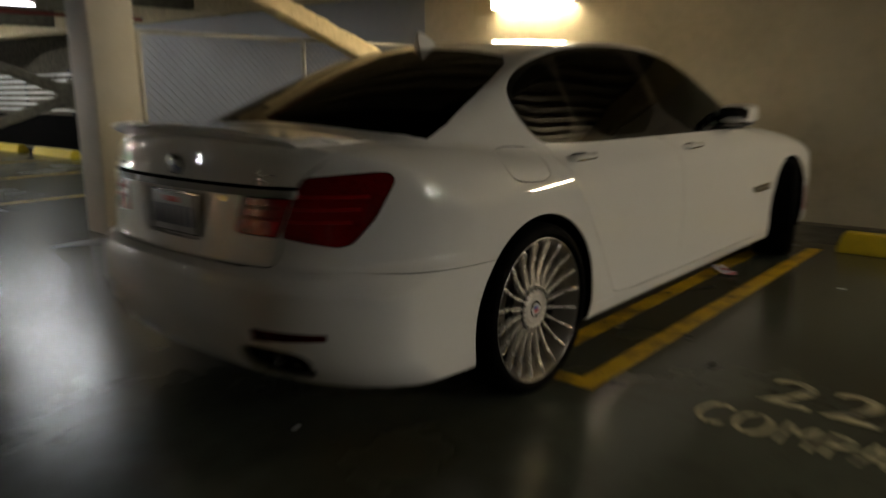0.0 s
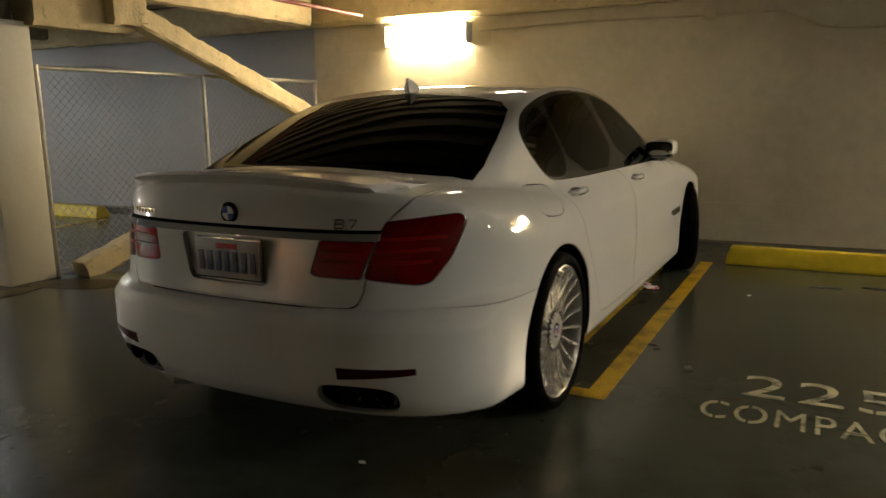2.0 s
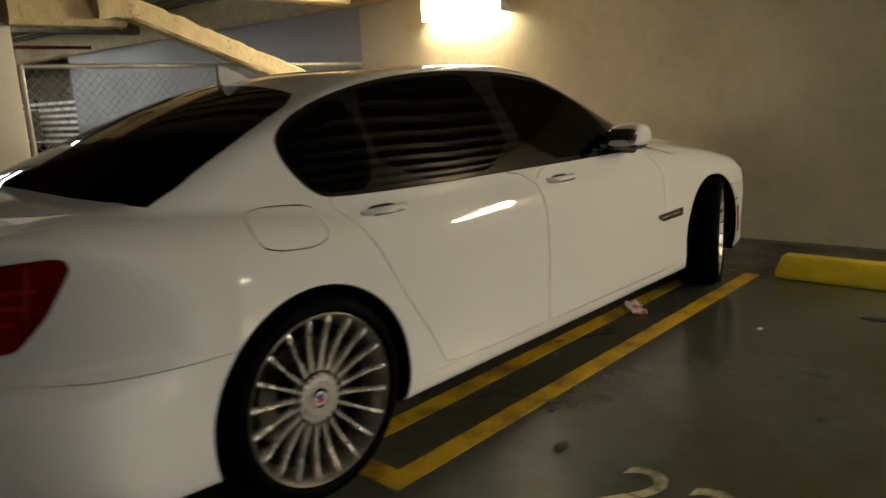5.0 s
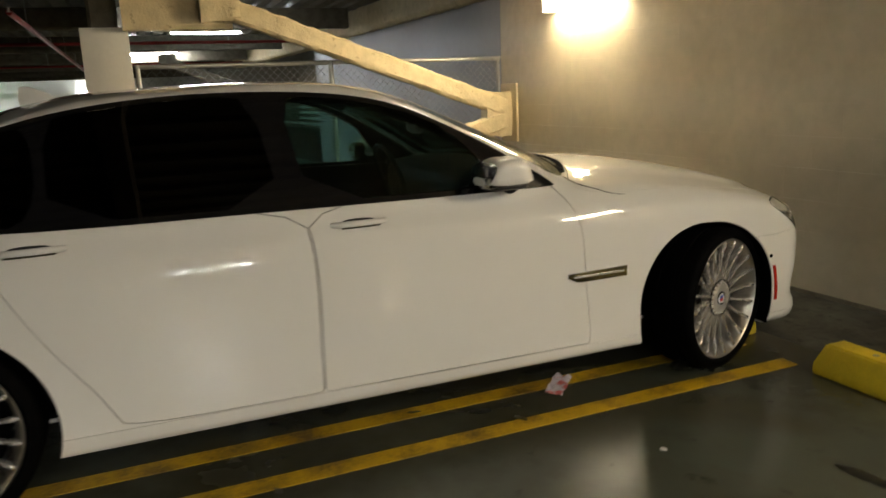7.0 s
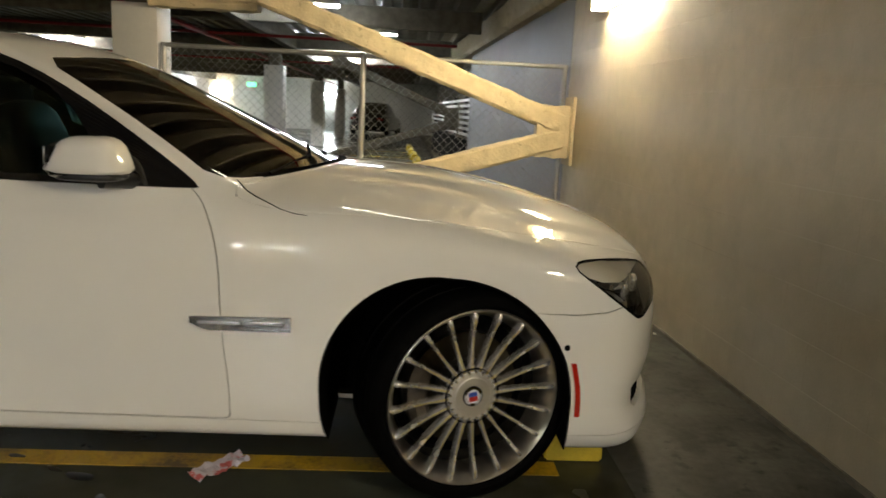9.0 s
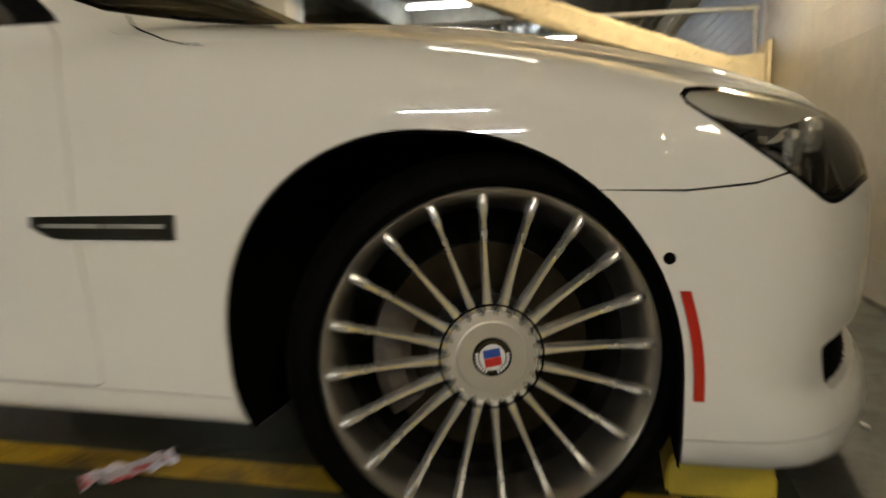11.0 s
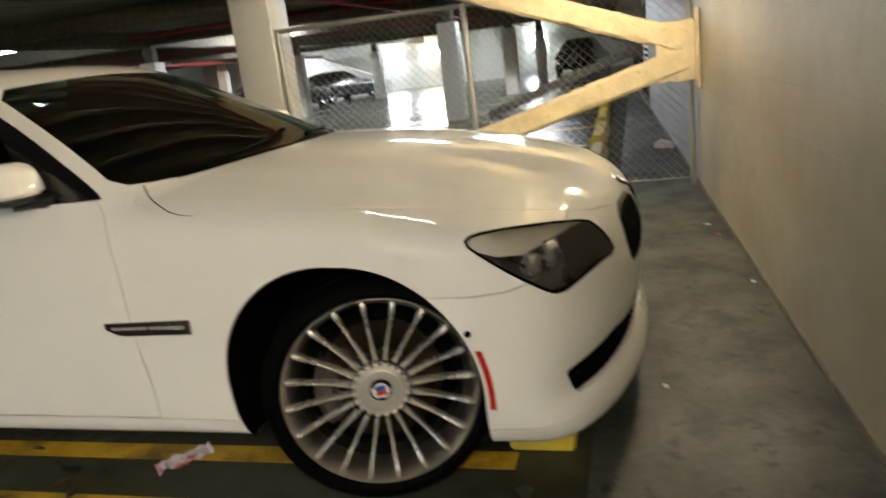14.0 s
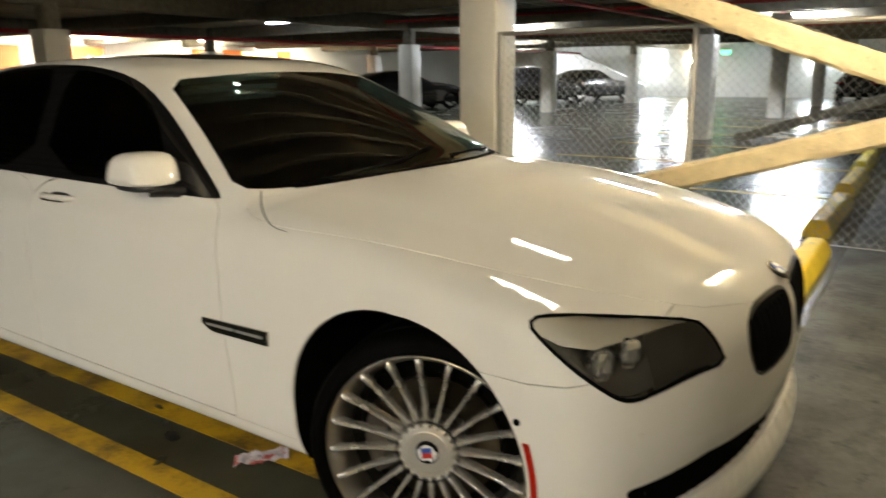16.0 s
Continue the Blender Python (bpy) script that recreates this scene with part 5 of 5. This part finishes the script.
        for a, b in zip(rows, rows[1:]):
            for k in range(3):
                bm.faces.new((a[k], a[k + 1], b[k + 1], b[k]))
        bm.faces.new(rows[0])
        bm.faces.new(rows[-1][::-1])
        bmesh.ops.recalc_face_normals(bm, faces=bm.faces)
        part("rear_reflector", bm, DARK_RED, car, "dark red bumper reflector")
        for u in (-0.065, 0.060):
            bm = lathe([(-0.10, 0.034), (0.0, 0.039), (0.004, 0.037), (0.0, 0.033), (-0.10, 0.031), (-0.10, 0.034)], 32)
            bmesh.ops.transform(bm, matrix=Matrix.Translation((s * (0.556 + u), on_tail(0.556 + u, 0.32) + 0.030 - 0.035, 0.318)) @ Matrix.Rotation(radians(-90), 4, "Z"), verts=bm.verts)
            part("tail_pipe", bm, DARK_CHROME, tips[0] if s > 0 else tips[1], "dark chrome tail pipe")
    # kidney slats
    for s, g in ((1, grilles[0]), (-1, grilles[1])):
        for k in range(9):
            x = 0.055 + k * 0.042
            bm = bmesh.new()
            pts = [(s * x, float(NOSE(np.array([z]))[0]) - 0.21 * x * x - 0.002, z) for z in np.linspace(0.555, 0.70, 5)]
            tube(bm, pts, 0.0045, 6)
            part("slat", bm, MATT, g)
    # badges
    def roundel(name, at, turn, r):
        b = new(name)
        b.parent = car
        tagged(b, "round badge in black, white and blue")
        m = Matrix.Translation(at) @ turn
        bm = lathe([(0.0, 0.0), (0.0, r), (0.006, r), (0.008, r * 0.93), (0.008, 0.0)], 40)
        bmesh.ops.transform(bm, matrix=m, verts=bm.verts)
        part("badge_disc", bm, GLOSSY_BLACK, b)
        for k in range(4):
            bm = bmesh.new()
            rim = [(0, 0)] + [(r * 0.62 * math.cos(a), r * 0.62 * math.sin(a)) for a in np.linspace(k * math.pi / 2, (k + 1) * math.pi / 2, 8)]
            low, top = ([bm.verts.new((h, y, z)) for y, z in rim] for h in (0.007, 0.0115))
            bm.faces.new(top)
            bm.faces.new(low[::-1])
            for i in range(len(rim)):
                j = (i + 1) % len(rim)
                bm.faces.new((low[i], low[j], top[j], top[i]))
            bmesh.ops.transform(bm, matrix=m, verts=bm.verts)
            part("badge_quarter", bm, (WHITE, BLUE)[k % 2], b)

    roundel("rear_badge", (0, on_tail(0.0, 0.935) + 0.001, 0.935), Matrix.Rotation(radians(-90), 4, "Z"), 0.041)
    roundel("bonnet_badge", (0, 0.735, on_top(0, 0.735) - 0.002), Matrix.Rotation(radians(90), 4, "Z") @ Matrix.Rotation(radians(-60), 4, "Y"), 0.041)
    # chrome strip over the plate
    bm = bmesh.new()
    rows = []
    for x in np.linspace(-0.60, 0.60, 41):
        z0, z1 = 0.862, 0.885
        rows.append([bm.verts.new((x, on_tail(abs(x), z) - o, z)) for z, o in ((z0, -0.002), (z0, 0.014), (z1, 0.010), (z1, -0.002))])
    for a, b in zip(rows, rows[1:]):
        for k in range(3):
            bm.faces.new((a[k], a[k + 1], b[k + 1], b[k]))
    bm.faces.new(rows[0])
    bm.faces.new(rows[-1][::-1])
    bmesh.ops.recalc_face_normals(bm, faces=bm.faces)
    part("chrome_strip", bm, BRIGHT_TRIM, boot, "chrome strip above the plate")
    # black band drawn where a dark gap runs above the chrome
    bm = bmesh.new()
    rows = []
    for x in np.linspace(-0.60, 0.60, 41):
        rows.append([bm.verts.new((x, on_tail(abs(x), z) - o, z)) for z, o in ((0.885, -0.002), (0.885, 0.009), (0.896, 0.003), (0.896, -0.002))])
    for a, b in zip(rows, rows[1:]):
        for k in range(3):
            bm.faces.new((a[k], a[k + 1], b[k + 1], b[k]))
    bmesh.ops.recalc_face_normals(bm, faces=bm.faces)
    part("strip_gap", bm, MATT, boot, "black strip standing in for the dark gap over the chrome strip")
    # dark joints at the rear corners of the bonnet
    for s in (1, -1):
        bm = bmesh.new()
        way = [(0.753, -0.717), (0.79, -0.68), (0.823, -0.638), (0.850, -0.598), (0.868, -0.563), (0.878, -0.52), (0.880, -0.48)]
        tube(bm, [(s * x, y, on_top(x, y) + 0.0002) for x, y in way], [0.0020, 0.0023, 0.0024, 0.0022, 0.0018, 0.0014, 0.0008], 6)
        part("bonnet_joint", bm, MATT, car, "dark joint at the bonnet corner")
    # spoiler lip on the boot lid
    bm = bmesh.new()
    rows = []
    for x in np.linspace(-0.608, 0.608, 53):
        f, g = 1 - (abs(x) / 0.66) ** 8, 1 - (abs(x) / 0.66) ** 12
        y0 = on_tail(abs(x), 1.02)
        zt = on_top(abs(x), y0 + 0.10)
        rows.append([bm.verts.new(p) for p in ((x, y0 + 0.13, zt + 0.001), (x, y0 + 0.06, zt + 0.009 * f), (x, y0 - 0.012 - 0.046 * g, zt + 0.034 * f), (x, y0 - 0.013 - 0.047 * g, zt - 0.004 + 0.026 * f), (x, y0 + 0.004, zt - 0.012))])
    for a, b in zip(rows, rows[1:]):
        for k in range(5):
            j = (k + 1) % 5
            bm.faces.new((a[k], a[j], b[j], b[k]))
    bm.faces.new(rows[0])
    bm.faces.new(rows[-1][::-1])
    bmesh.ops.recalc_face_normals(bm, faces=bm.faces)
    part("spoiler", bm, PAINT, boot, "white lip spoiler", 32)
    # model badge strokes, plate
    for a, b in (((0.446, 0.902), (0.474, 0.902)), ((0.446, 0.916), (0.474, 0.916)), ((0.446, 0.930), (0.474, 0.930)), ((0.446, 0.900), (0.446, 0.932)), ((0.476, 0.903), (0.476, 0.915)), ((0.476, 0.917), (0.476, 0.929)), ((0.490, 0.930), (0.519, 0.930)), ((0.518, 0.928), (0.502, 0.901))):
        bm = bmesh.new()
        bar(bm, (a[0], on_tail(a[0], a[1]) - 0.002, a[1]), (b[0], on_tail(b[0], b[1]) - 0.002, b[1]), 0.005, 0.005)
        part("badge_stroke", bm, CHROME, boot)
    for k in range(6):
        bm = bmesh.new()
        x = -0.56 + k * 0.026
        box(bm, (x, on_tail(abs(x), 0.92) - 0.004, 0.908), (x + 0.017, on_tail(abs(x), 0.92) + 0.004, 0.93), 0.002)
        part("badge_stroke", bm, CHROME, boot)
    plate = new("number_plate")
    plate.parent = boot
    y = on_tail(0, 0.77)
    y += 0.014
    part("plate_frame", boxed((-0.158, y - 0.012, 0.694), (0.158, y - 0.002, 0.850), 0.003), DARK_CHROME, plate, "dull metal plate frame")
    part("plate_sheet", boxed((-0.152, y - 0.015, 0.70), (0.152, y - 0.011, 0.842), 0.002), PLATE, plate, "white number plate")
    for k in range(7):
        x = -0.138 + k * 0.041
        part("plate_bar", boxed((x, y - 0.0175, 0.724), (x + 0.026, y - 0.0145, 0.798), 0.001), NAVY, plate)
    part("plate_bar", boxed((-0.05, y - 0.0175, 0.808), (0.05, y - 0.0145, 0.828), 0.001), RED, plate)
    # roof fin
    bm = bmesh.new()
    rows = []
    z0 = on_top(0, -2.78)
    for k, (h, front_, back_, w) in enumerate(((-0.012, 0.075, -0.085, 0.030), (0.010, 0.058, -0.088, 0.022), (0.035, 0.015, -0.086, 0.013), (0.056, -0.035, -0.082, 0.006), (0.062, -0.055, -0.078, 0.002))):
        rows.append([bm.verts.new((w * cx, -2.78 + (front_ + back_) / 2 + (front_ - back_) / 2 * cy, z0 + h)) for cx, cy in ((0, 1), (0.8, 0.5), (1, -0.2), (0.7, -1), (-0.7, -1), (-1, -0.2), (-0.8, 0.5))])
    for a, b in zip(rows, rows[1:]):
        for k in range(7):
            bm.faces.new((a[k], a[(k + 1) % 7], b[(k + 1) % 7], b[k]))
    bm.faces.new(rows[-1])
    bmesh.ops.recalc_face_normals(bm, faces=bm.faces)
    part("roof_fin", bm, PAINT, car, "white shark-fin aerial", 60)
    # wipers and cowl
    for pts in ([(0.62, -0.64, 1.0), (0.2, -0.56, 1.018), (-0.05, -0.60, 1.045)], [(-0.1, -0.53, 1.012), (-0.5, -0.62, 1.01), (-0.66, -0.70, 1.012)]):
        bm = bmesh.new()
        tube(bm, [(x, y, on_top(x, y) + 0.005) for x, y, z in pts], 0.006, 8)
        part("wiper", bm, MATT, car)
    bm = bmesh.new()
    rows = []
    for x in np.linspace(-0.66, 0.66, 33):
        yb = -0.444 - 0.5 * x * x
        rows.append([bm.verts.new((x, yb + d, on_top(abs(x), yb + d) + o)) for d, o in ((0.010, 0.0012), (0.0, 0.002), (-0.022, 0.002))])
    for a, b in zip(rows, rows[1:]):
        for k in range(2):
            bm.faces.new((a[k], a[k + 1], b[k + 1], b[k]))
    bmesh.ops.solidify(bm, geom=bm.faces, thickness=0.003)
    bmesh.ops.recalc_face_normals(bm, faces=bm.faces)
    part("cowl", bm, MATT, car, "matt black cowl below the windscreen")
    # cabin
    part("dashboard", capsule((0, -0.86, 0.86), (0.76, 0.26, 0.16), 4), LEATHER, car)
    part("rear_shelf", boxed((-0.68, -3.6, 0.92), (0.68, -3.1, 0.98), 0.02), LEATHER, car)
    for x, y in ((0.38, -1.75), (-0.38, -1.75), (0.38, -2.75), (-0.38, -2.75)):
        seat = new("seat")
        seat.parent = car
        part("cushion", capsule((x, y + 0.25, 0.50), (0.26, 0.28, 0.12), 4), LEATHER, seat)
        bm = capsule((0, 0, 0.34), (0.25, 0.085, 0.34), 4)
        bmesh.ops.transform(bm, matrix=Matrix.Translation((x, y, 0.52)) @ Matrix.Rotation(radians(16), 4, "X"), verts=bm.verts)
        part("backrest", bm, LEATHER, seat)
        part("headrest", capsule((x, y - 0.22, 1.20), (0.13, 0.05, 0.085), 3.5), LEATHER, seat)
    bm = bmesh.new()
    ring = [Vector((-0.38 + 0.18 * math.cos(a), -1.14 - 0.06 * math.sin(a), 0.92 + 0.17 * math.sin(a))) for a in np.linspace(0, 2 * math.pi, 33)]
    tube(bm, ring, 0.014, 8)
    part("steering_wheel", bm, LEATHER, car)
    part("inner_mirror", capsule((0, -1.12, 1.20), (0.11, 0.02, 0.035), 3), BLACK, car)
    # wheels
    add_wheel(car, 0.834, FRONT_AXLE + 0.026, 1, 18.0, 3.4)
    add_wheel(car, -0.815, FRONT_AXLE, -1, 15.0, 4)
    add_wheel(car, 0.822, REAR_AXLE, 1, 0.0, 7)
    add_wheel(car, -0.822, REAR_AXLE, -1, 0.0, 7)
    return car


build_car()


# ---- far garage: parked cars, lobby front, sign ----
def parked_car(name, label, at, paint, tall=1.0, long=1.0):
    """A plainer saloon or estate standing far off."""
    ob = thing(name, label, "car", at, "parked cars")
    ny, na = 60, 40
    half = np.linspace(-90, 90, na // 2 + 1)
    around = np.radians(np.r_[half, 180 - half[-2:0:-1]])
    eye, way = [], []
    rings = [(0.1, p) for p in np.radians(np.linspace(86, 0, 10)[:-1])] + [(y, 0.0) for y in np.linspace(0.1, -3.7, ny)] + [(-3.7, p) for p in np.radians(np.linspace(0, -86, 10)[1:])]
    for y, phi in rings:
        for a in around:
            eye.append((0, y, 0.60))
            way.append((math.cos(phi) * math.cos(a), math.sin(phi), math.cos(phi) * math.sin(a)))
    eye, way = np.array(eye, float), np.array(way, float)
    pts = eye + skin_depth(eye, way)[:, None] * way
    pts[:, 1] = (pts[:, 1] + 1.6) * long
    pts[:, 2] = np.where(pts[:, 2] > 0.9, 0.9 + (pts[:, 2] - 0.9) * tall, pts[:, 2])
    count = len(around)
    sets = {"body": [], "glass": []}
    top = 0.9 + (1.36 - 0.9) * tall
    for i in range(len(rings) - 1):
        for k in range(count):
            f = (i * count + k, i * count + (k + 1) % count, (i + 1) * count + (k + 1) % count, (i + 1) * count + k)
            c = pts[list(f)].mean(0)
            kind = "glass" if 1.02 < c[2] < top and not (abs(c[0]) > 0.62 and (abs(c[1] + 0.35 * long) < 0.06)) and abs(c[1] + 0.35) < 1.75 * long else "body"
            sets[kind].append(f)
    for end, s in ((0, 1), (len(rings) - 1, -1)):
        sets["body"].append(tuple(end * count + k for k in (range(count - 1, -1, -1) if s > 0 else range(count))))
    for kind, faces in sets.items():
        used = sorted({v for f in faces for v in f})
        where = {v: n for n, v in enumerate(used)}
        me = bpy.data.meshes.new(kind)
        me.from_pydata(pts[used].tolist(), [], [tuple(where[v] for v in f) for f in faces])
        bm = bmesh.new()
        bm.from_mesh(me)
        bmesh.ops.recalc_face_normals(bm, faces=bm.faces)
        part(kind, bm, paint if kind == "body" else GLOSSY_BLACK, ob, "" if kind == "body" else "dark glass", 40)
    for x in (0.84, -0.84):
        for y in (1.6 * long, -1.58 * long):
            wheel = part("wheel", lathe([(-0.1, 0.21), (-0.11, 0.30), (-0.08, 0.335), (0.08, 0.335), (0.11, 0.30), (0.10, 0.22), (0.09, 0.21)], 28), RUBBER, ob)
            wheel.location = (x, y, 0.335)
            rim = part("rim", lathe([(0.06, 0.0), (0.07, 0.06), (0.05, 0.10), (0.09, 0.215), (0.07, 0.215)], 20), ALLOY, wheel)
            if x < 0:
                wheel.rotation_euler = (0, 0, math.pi)
    for x in (0.66, -0.66):
        part("tail_light", capsule((x, (-4.08 + 1.6) * long, 0.80), (0.14, 0.12, 0.07), 3), RED_LENS, ob)
        part("headlight", capsule((x, (0.62 + 1.6) * long, 0.68), (0.15, 0.12, 0.06), 3), CHROME, ob)
    return ob


CAR_BLACK = material("black_car_paint", (0.008, 0.008, 0.009), 0.25, vary=0.1, coat=1.0)
CAR_GREY = material("dark_grey_car_paint", (0.03, 0.032, 0.035), 0.25, vary=0.1, coat=1.0)
parked_car("parked_car", "black saloon parked in the far bay", pose(-20.6, -16.2, 0, 0, 0, 60), CAR_BLACK)
parked_car("parked_car", "dark grey estate parked beside a column", pose(-26.2, -13.6, 0, 0, 0, 75), CAR_GREY, 1.2)
parked_car("parked_car", "dark grey saloon parked in the far bay", pose(-31.5, -13.2, 0, 0, 0, 70), CAR_GREY, 1.0, 0.95)
parked_car("parked_car", "black car parked by the far wall", pose(-34.6, -1.6, 0, 0, 0, 80), CAR_BLACK, 1.3, 0.9)

# white sloping wall of a ramp behind the parked cars
bm = prism([(-17.0, 0.0), (-17.0, 2.3), (-15.8, 2.3), (-11.9, 0.6), (-11.9, 0.0)], from_side, -36.0, -35.7)
ob = part("ramp_wall", bm, WHITE_WALL, None, "white sloping ramp wall at the far end")
tagged(ob, "", "wall", "", "structure")

# lobby front with orange panels and a lit yellow one
for x0, x1, mat_, lab in ((-10.6, -9.2, ORANGE_WALL, "orange painted wall panel"), (-13.6, -12.0, ORANGE_WALL, "orange painted wall panel"), (-18.6, -17.4, ORANGE_WALL, "orange painted wall panel"), (-22.9, -22.0, ORANGE_WALL, "orange painted wall panel"), (-20.0, -19.0, ORANGE_WALL, "orange painted wall panel")):
    ob = part("wall_panel", boxed((x0, -24.40, 0.0), (x1, -24.37, 2.35), 0.004), mat_, None, lab)
    tagged(ob, "", "panel", "lobby panels", "structure")
sign = thing("lit_panel", "lit yellow panel in the lobby wall", "sign")
part("light_face", boxed((-21.95, -24.38, 1.5), (-20.05, -24.34, 2.3), 0.004), YELLOW_GLOW, sign)
part("frame", boxed((-22.0, -24.395, 1.45), (-20.0, -24.365, 2.35), 0.004), GALV, sign)
lobby = add_strip_light(-12, -22.5, 2.6, True, TUBE_LOBBY)
lobby = add_strip_light(-17, -22.5, 2.6, True, TUBE_LOBBY)
lobby = add_strip_light(-22, -22.5, 2.6, True, TUBE_LOBBY)
exit_ = thing("exit_sign", "small green glowing exit sign under the ceiling", "sign", (-36.5, -8.2, 2.2))
part("sign_face", boxed((-0.03, -0.2, -0.1), (0.03, 0.2, 0.1), 0.01), GREEN_SIGN, exit_)
part("sign_hanger", boxed((-0.01, -0.01, 0.1), (0.01, 0.01, 0.55)), GALV, exit_)

# dirt joint at the wall's foot
structure("baseboard", boxed((-20, -0.012, -0.002), (18, 0.0, 0.022)), SPRAY_GREY, "dark dirty joint along the wall's foot", "trim", WALL_AT)

# oil drips and litter on the floor
def patch(name, x, y, long, wide, turn, mat, label, category, seed, height=0.0012, kind=""):
    """A small flat patch with an uneven rim."""
    bm = bmesh.new()
    top, low = [], []
    for k in range(18):
        a = 2 * math.pi * k / 18
        r = 1 + 0.35 * noise.noise(Vector((math.cos(a) * 1.3, math.sin(a) * 1.3, seed * 3.7)))
        p = Vector((r * long * math.cos(a), r * wide * math.sin(a), 0))
        top.append(bm.verts.new(p * 0.93 + Vector((0, 0, height * (1 + 2 * abs(noise.noise(p * 40)))))))
        low.append(bm.verts.new(p))
    bm.faces.new(top)
    bm.faces.new(low[::-1])
    for k in range(18):
        bm.faces.new((low[k], low[(k + 1) % 18], top[(k + 1) % 18], top[k]))
    ob = part(name, bm, mat, None, label)
    ob.matrix_world = Matrix.Translation((x, y, 0.003)) @ Matrix.Rotation(radians(turn), 4, "Z")
    return tagged(ob, "", category, "", kind)


for k, (x, y, a, b, turn) in enumerate(((0.849, -1.196, 0.055, 0.022, 70), (0.986, -1.078, 0.035, 0.016, 20), (0.715, -1.461, 0.030, 0.014, 80), (0.80, -1.30, 0.035, 0.012, 60), (1.107, -2.121, 0.026, 0.012, 10), (1.15, -2.19, 0.022, 0.008, 30), (1.36, -2.45, 0.05, 0.02, 100), (1.95, -0.25, 0.10, 0.03, 10), (2.3, -0.15, 0.12, 0.035, 170))):
    patch("floor_stain", x, y, a, b, turn, OIL, "small dark oil stain on the garage floor", "stain", k, 0.0006, "structure")
for k, (x, y, a, b, turn) in enumerate(((-3.25, -2.45, 0.42, 0.20, 20), (-3.5, -2.95, 0.30, 0.12, 80))):
    patch("floor_stain", x, y, a, b, turn, RUST, "large brown water stain on the garage floor", "stain", 60 + k, 0.0004, "structure")
for k, (x, y, a, b, turn, mat_, what) in enumerate(((0.19, 0.865, 0.016, 0.009, 20, PAPER, "white"), (-2.24, 1.22, 0.025, 0.012, 50, PAPER, "white"), (-1.0, 1.33, 0.018, 0.009, 10, PAPER, "white"), (-1.97, 1.26, 0.020, 0.013, 80, RED, "red"), (1.48, -0.733, 0.014, 0.009, 30, PAPER, "white"), (0.45, -4.02, 0.014, 0.010, 0, PAPER, "white"))):
    patch("litter", x, y, a, b, turn, mat_, f"tiny scrap of {what} litter lying on the floor", "litter", 20 + k, 0.003)
bag = patch("litter", -6.02, 1.08, 0.12, 0.07, 60, PAPER, "pale crumpled paper bag lying by the wall", "litter", 40, 0.05)

# painted blocks of the wall nearest to the car
block = boxed((-0.1997, -0.0005, -0.0997), (0.1997, 0.010, 0.0997), 0.0008)
me = bpy.data.meshes.new("block")
block.to_mesh(me)
block.free()
finish(me, WALL, 0)
rest = bmesh.new()
for row in range(12):
    z = 0.1 + 0.2 * row
    if z > 2.3:
        continue
    for k in range(-10, 45):
        x = 0.4 * k + (0.2 if row % 2 else 0.0)
        if x < -3.5 or x > 16.5:
            continue
        if x < 6.0:
            ob = new("block", me)
            ob.parent = wall
            ob.matrix_parent_inverse = Matrix()
            ob.location = (x, 0.0, z)
        else:
            box(rest, (x - 0.1994, -0.0005, z - 0.0994), (x + 0.1994, 0.010, z + 0.0994))
more = part("block", rest, WALL, wall, "", 0)
tagged(more, "", "", "", "stuff")
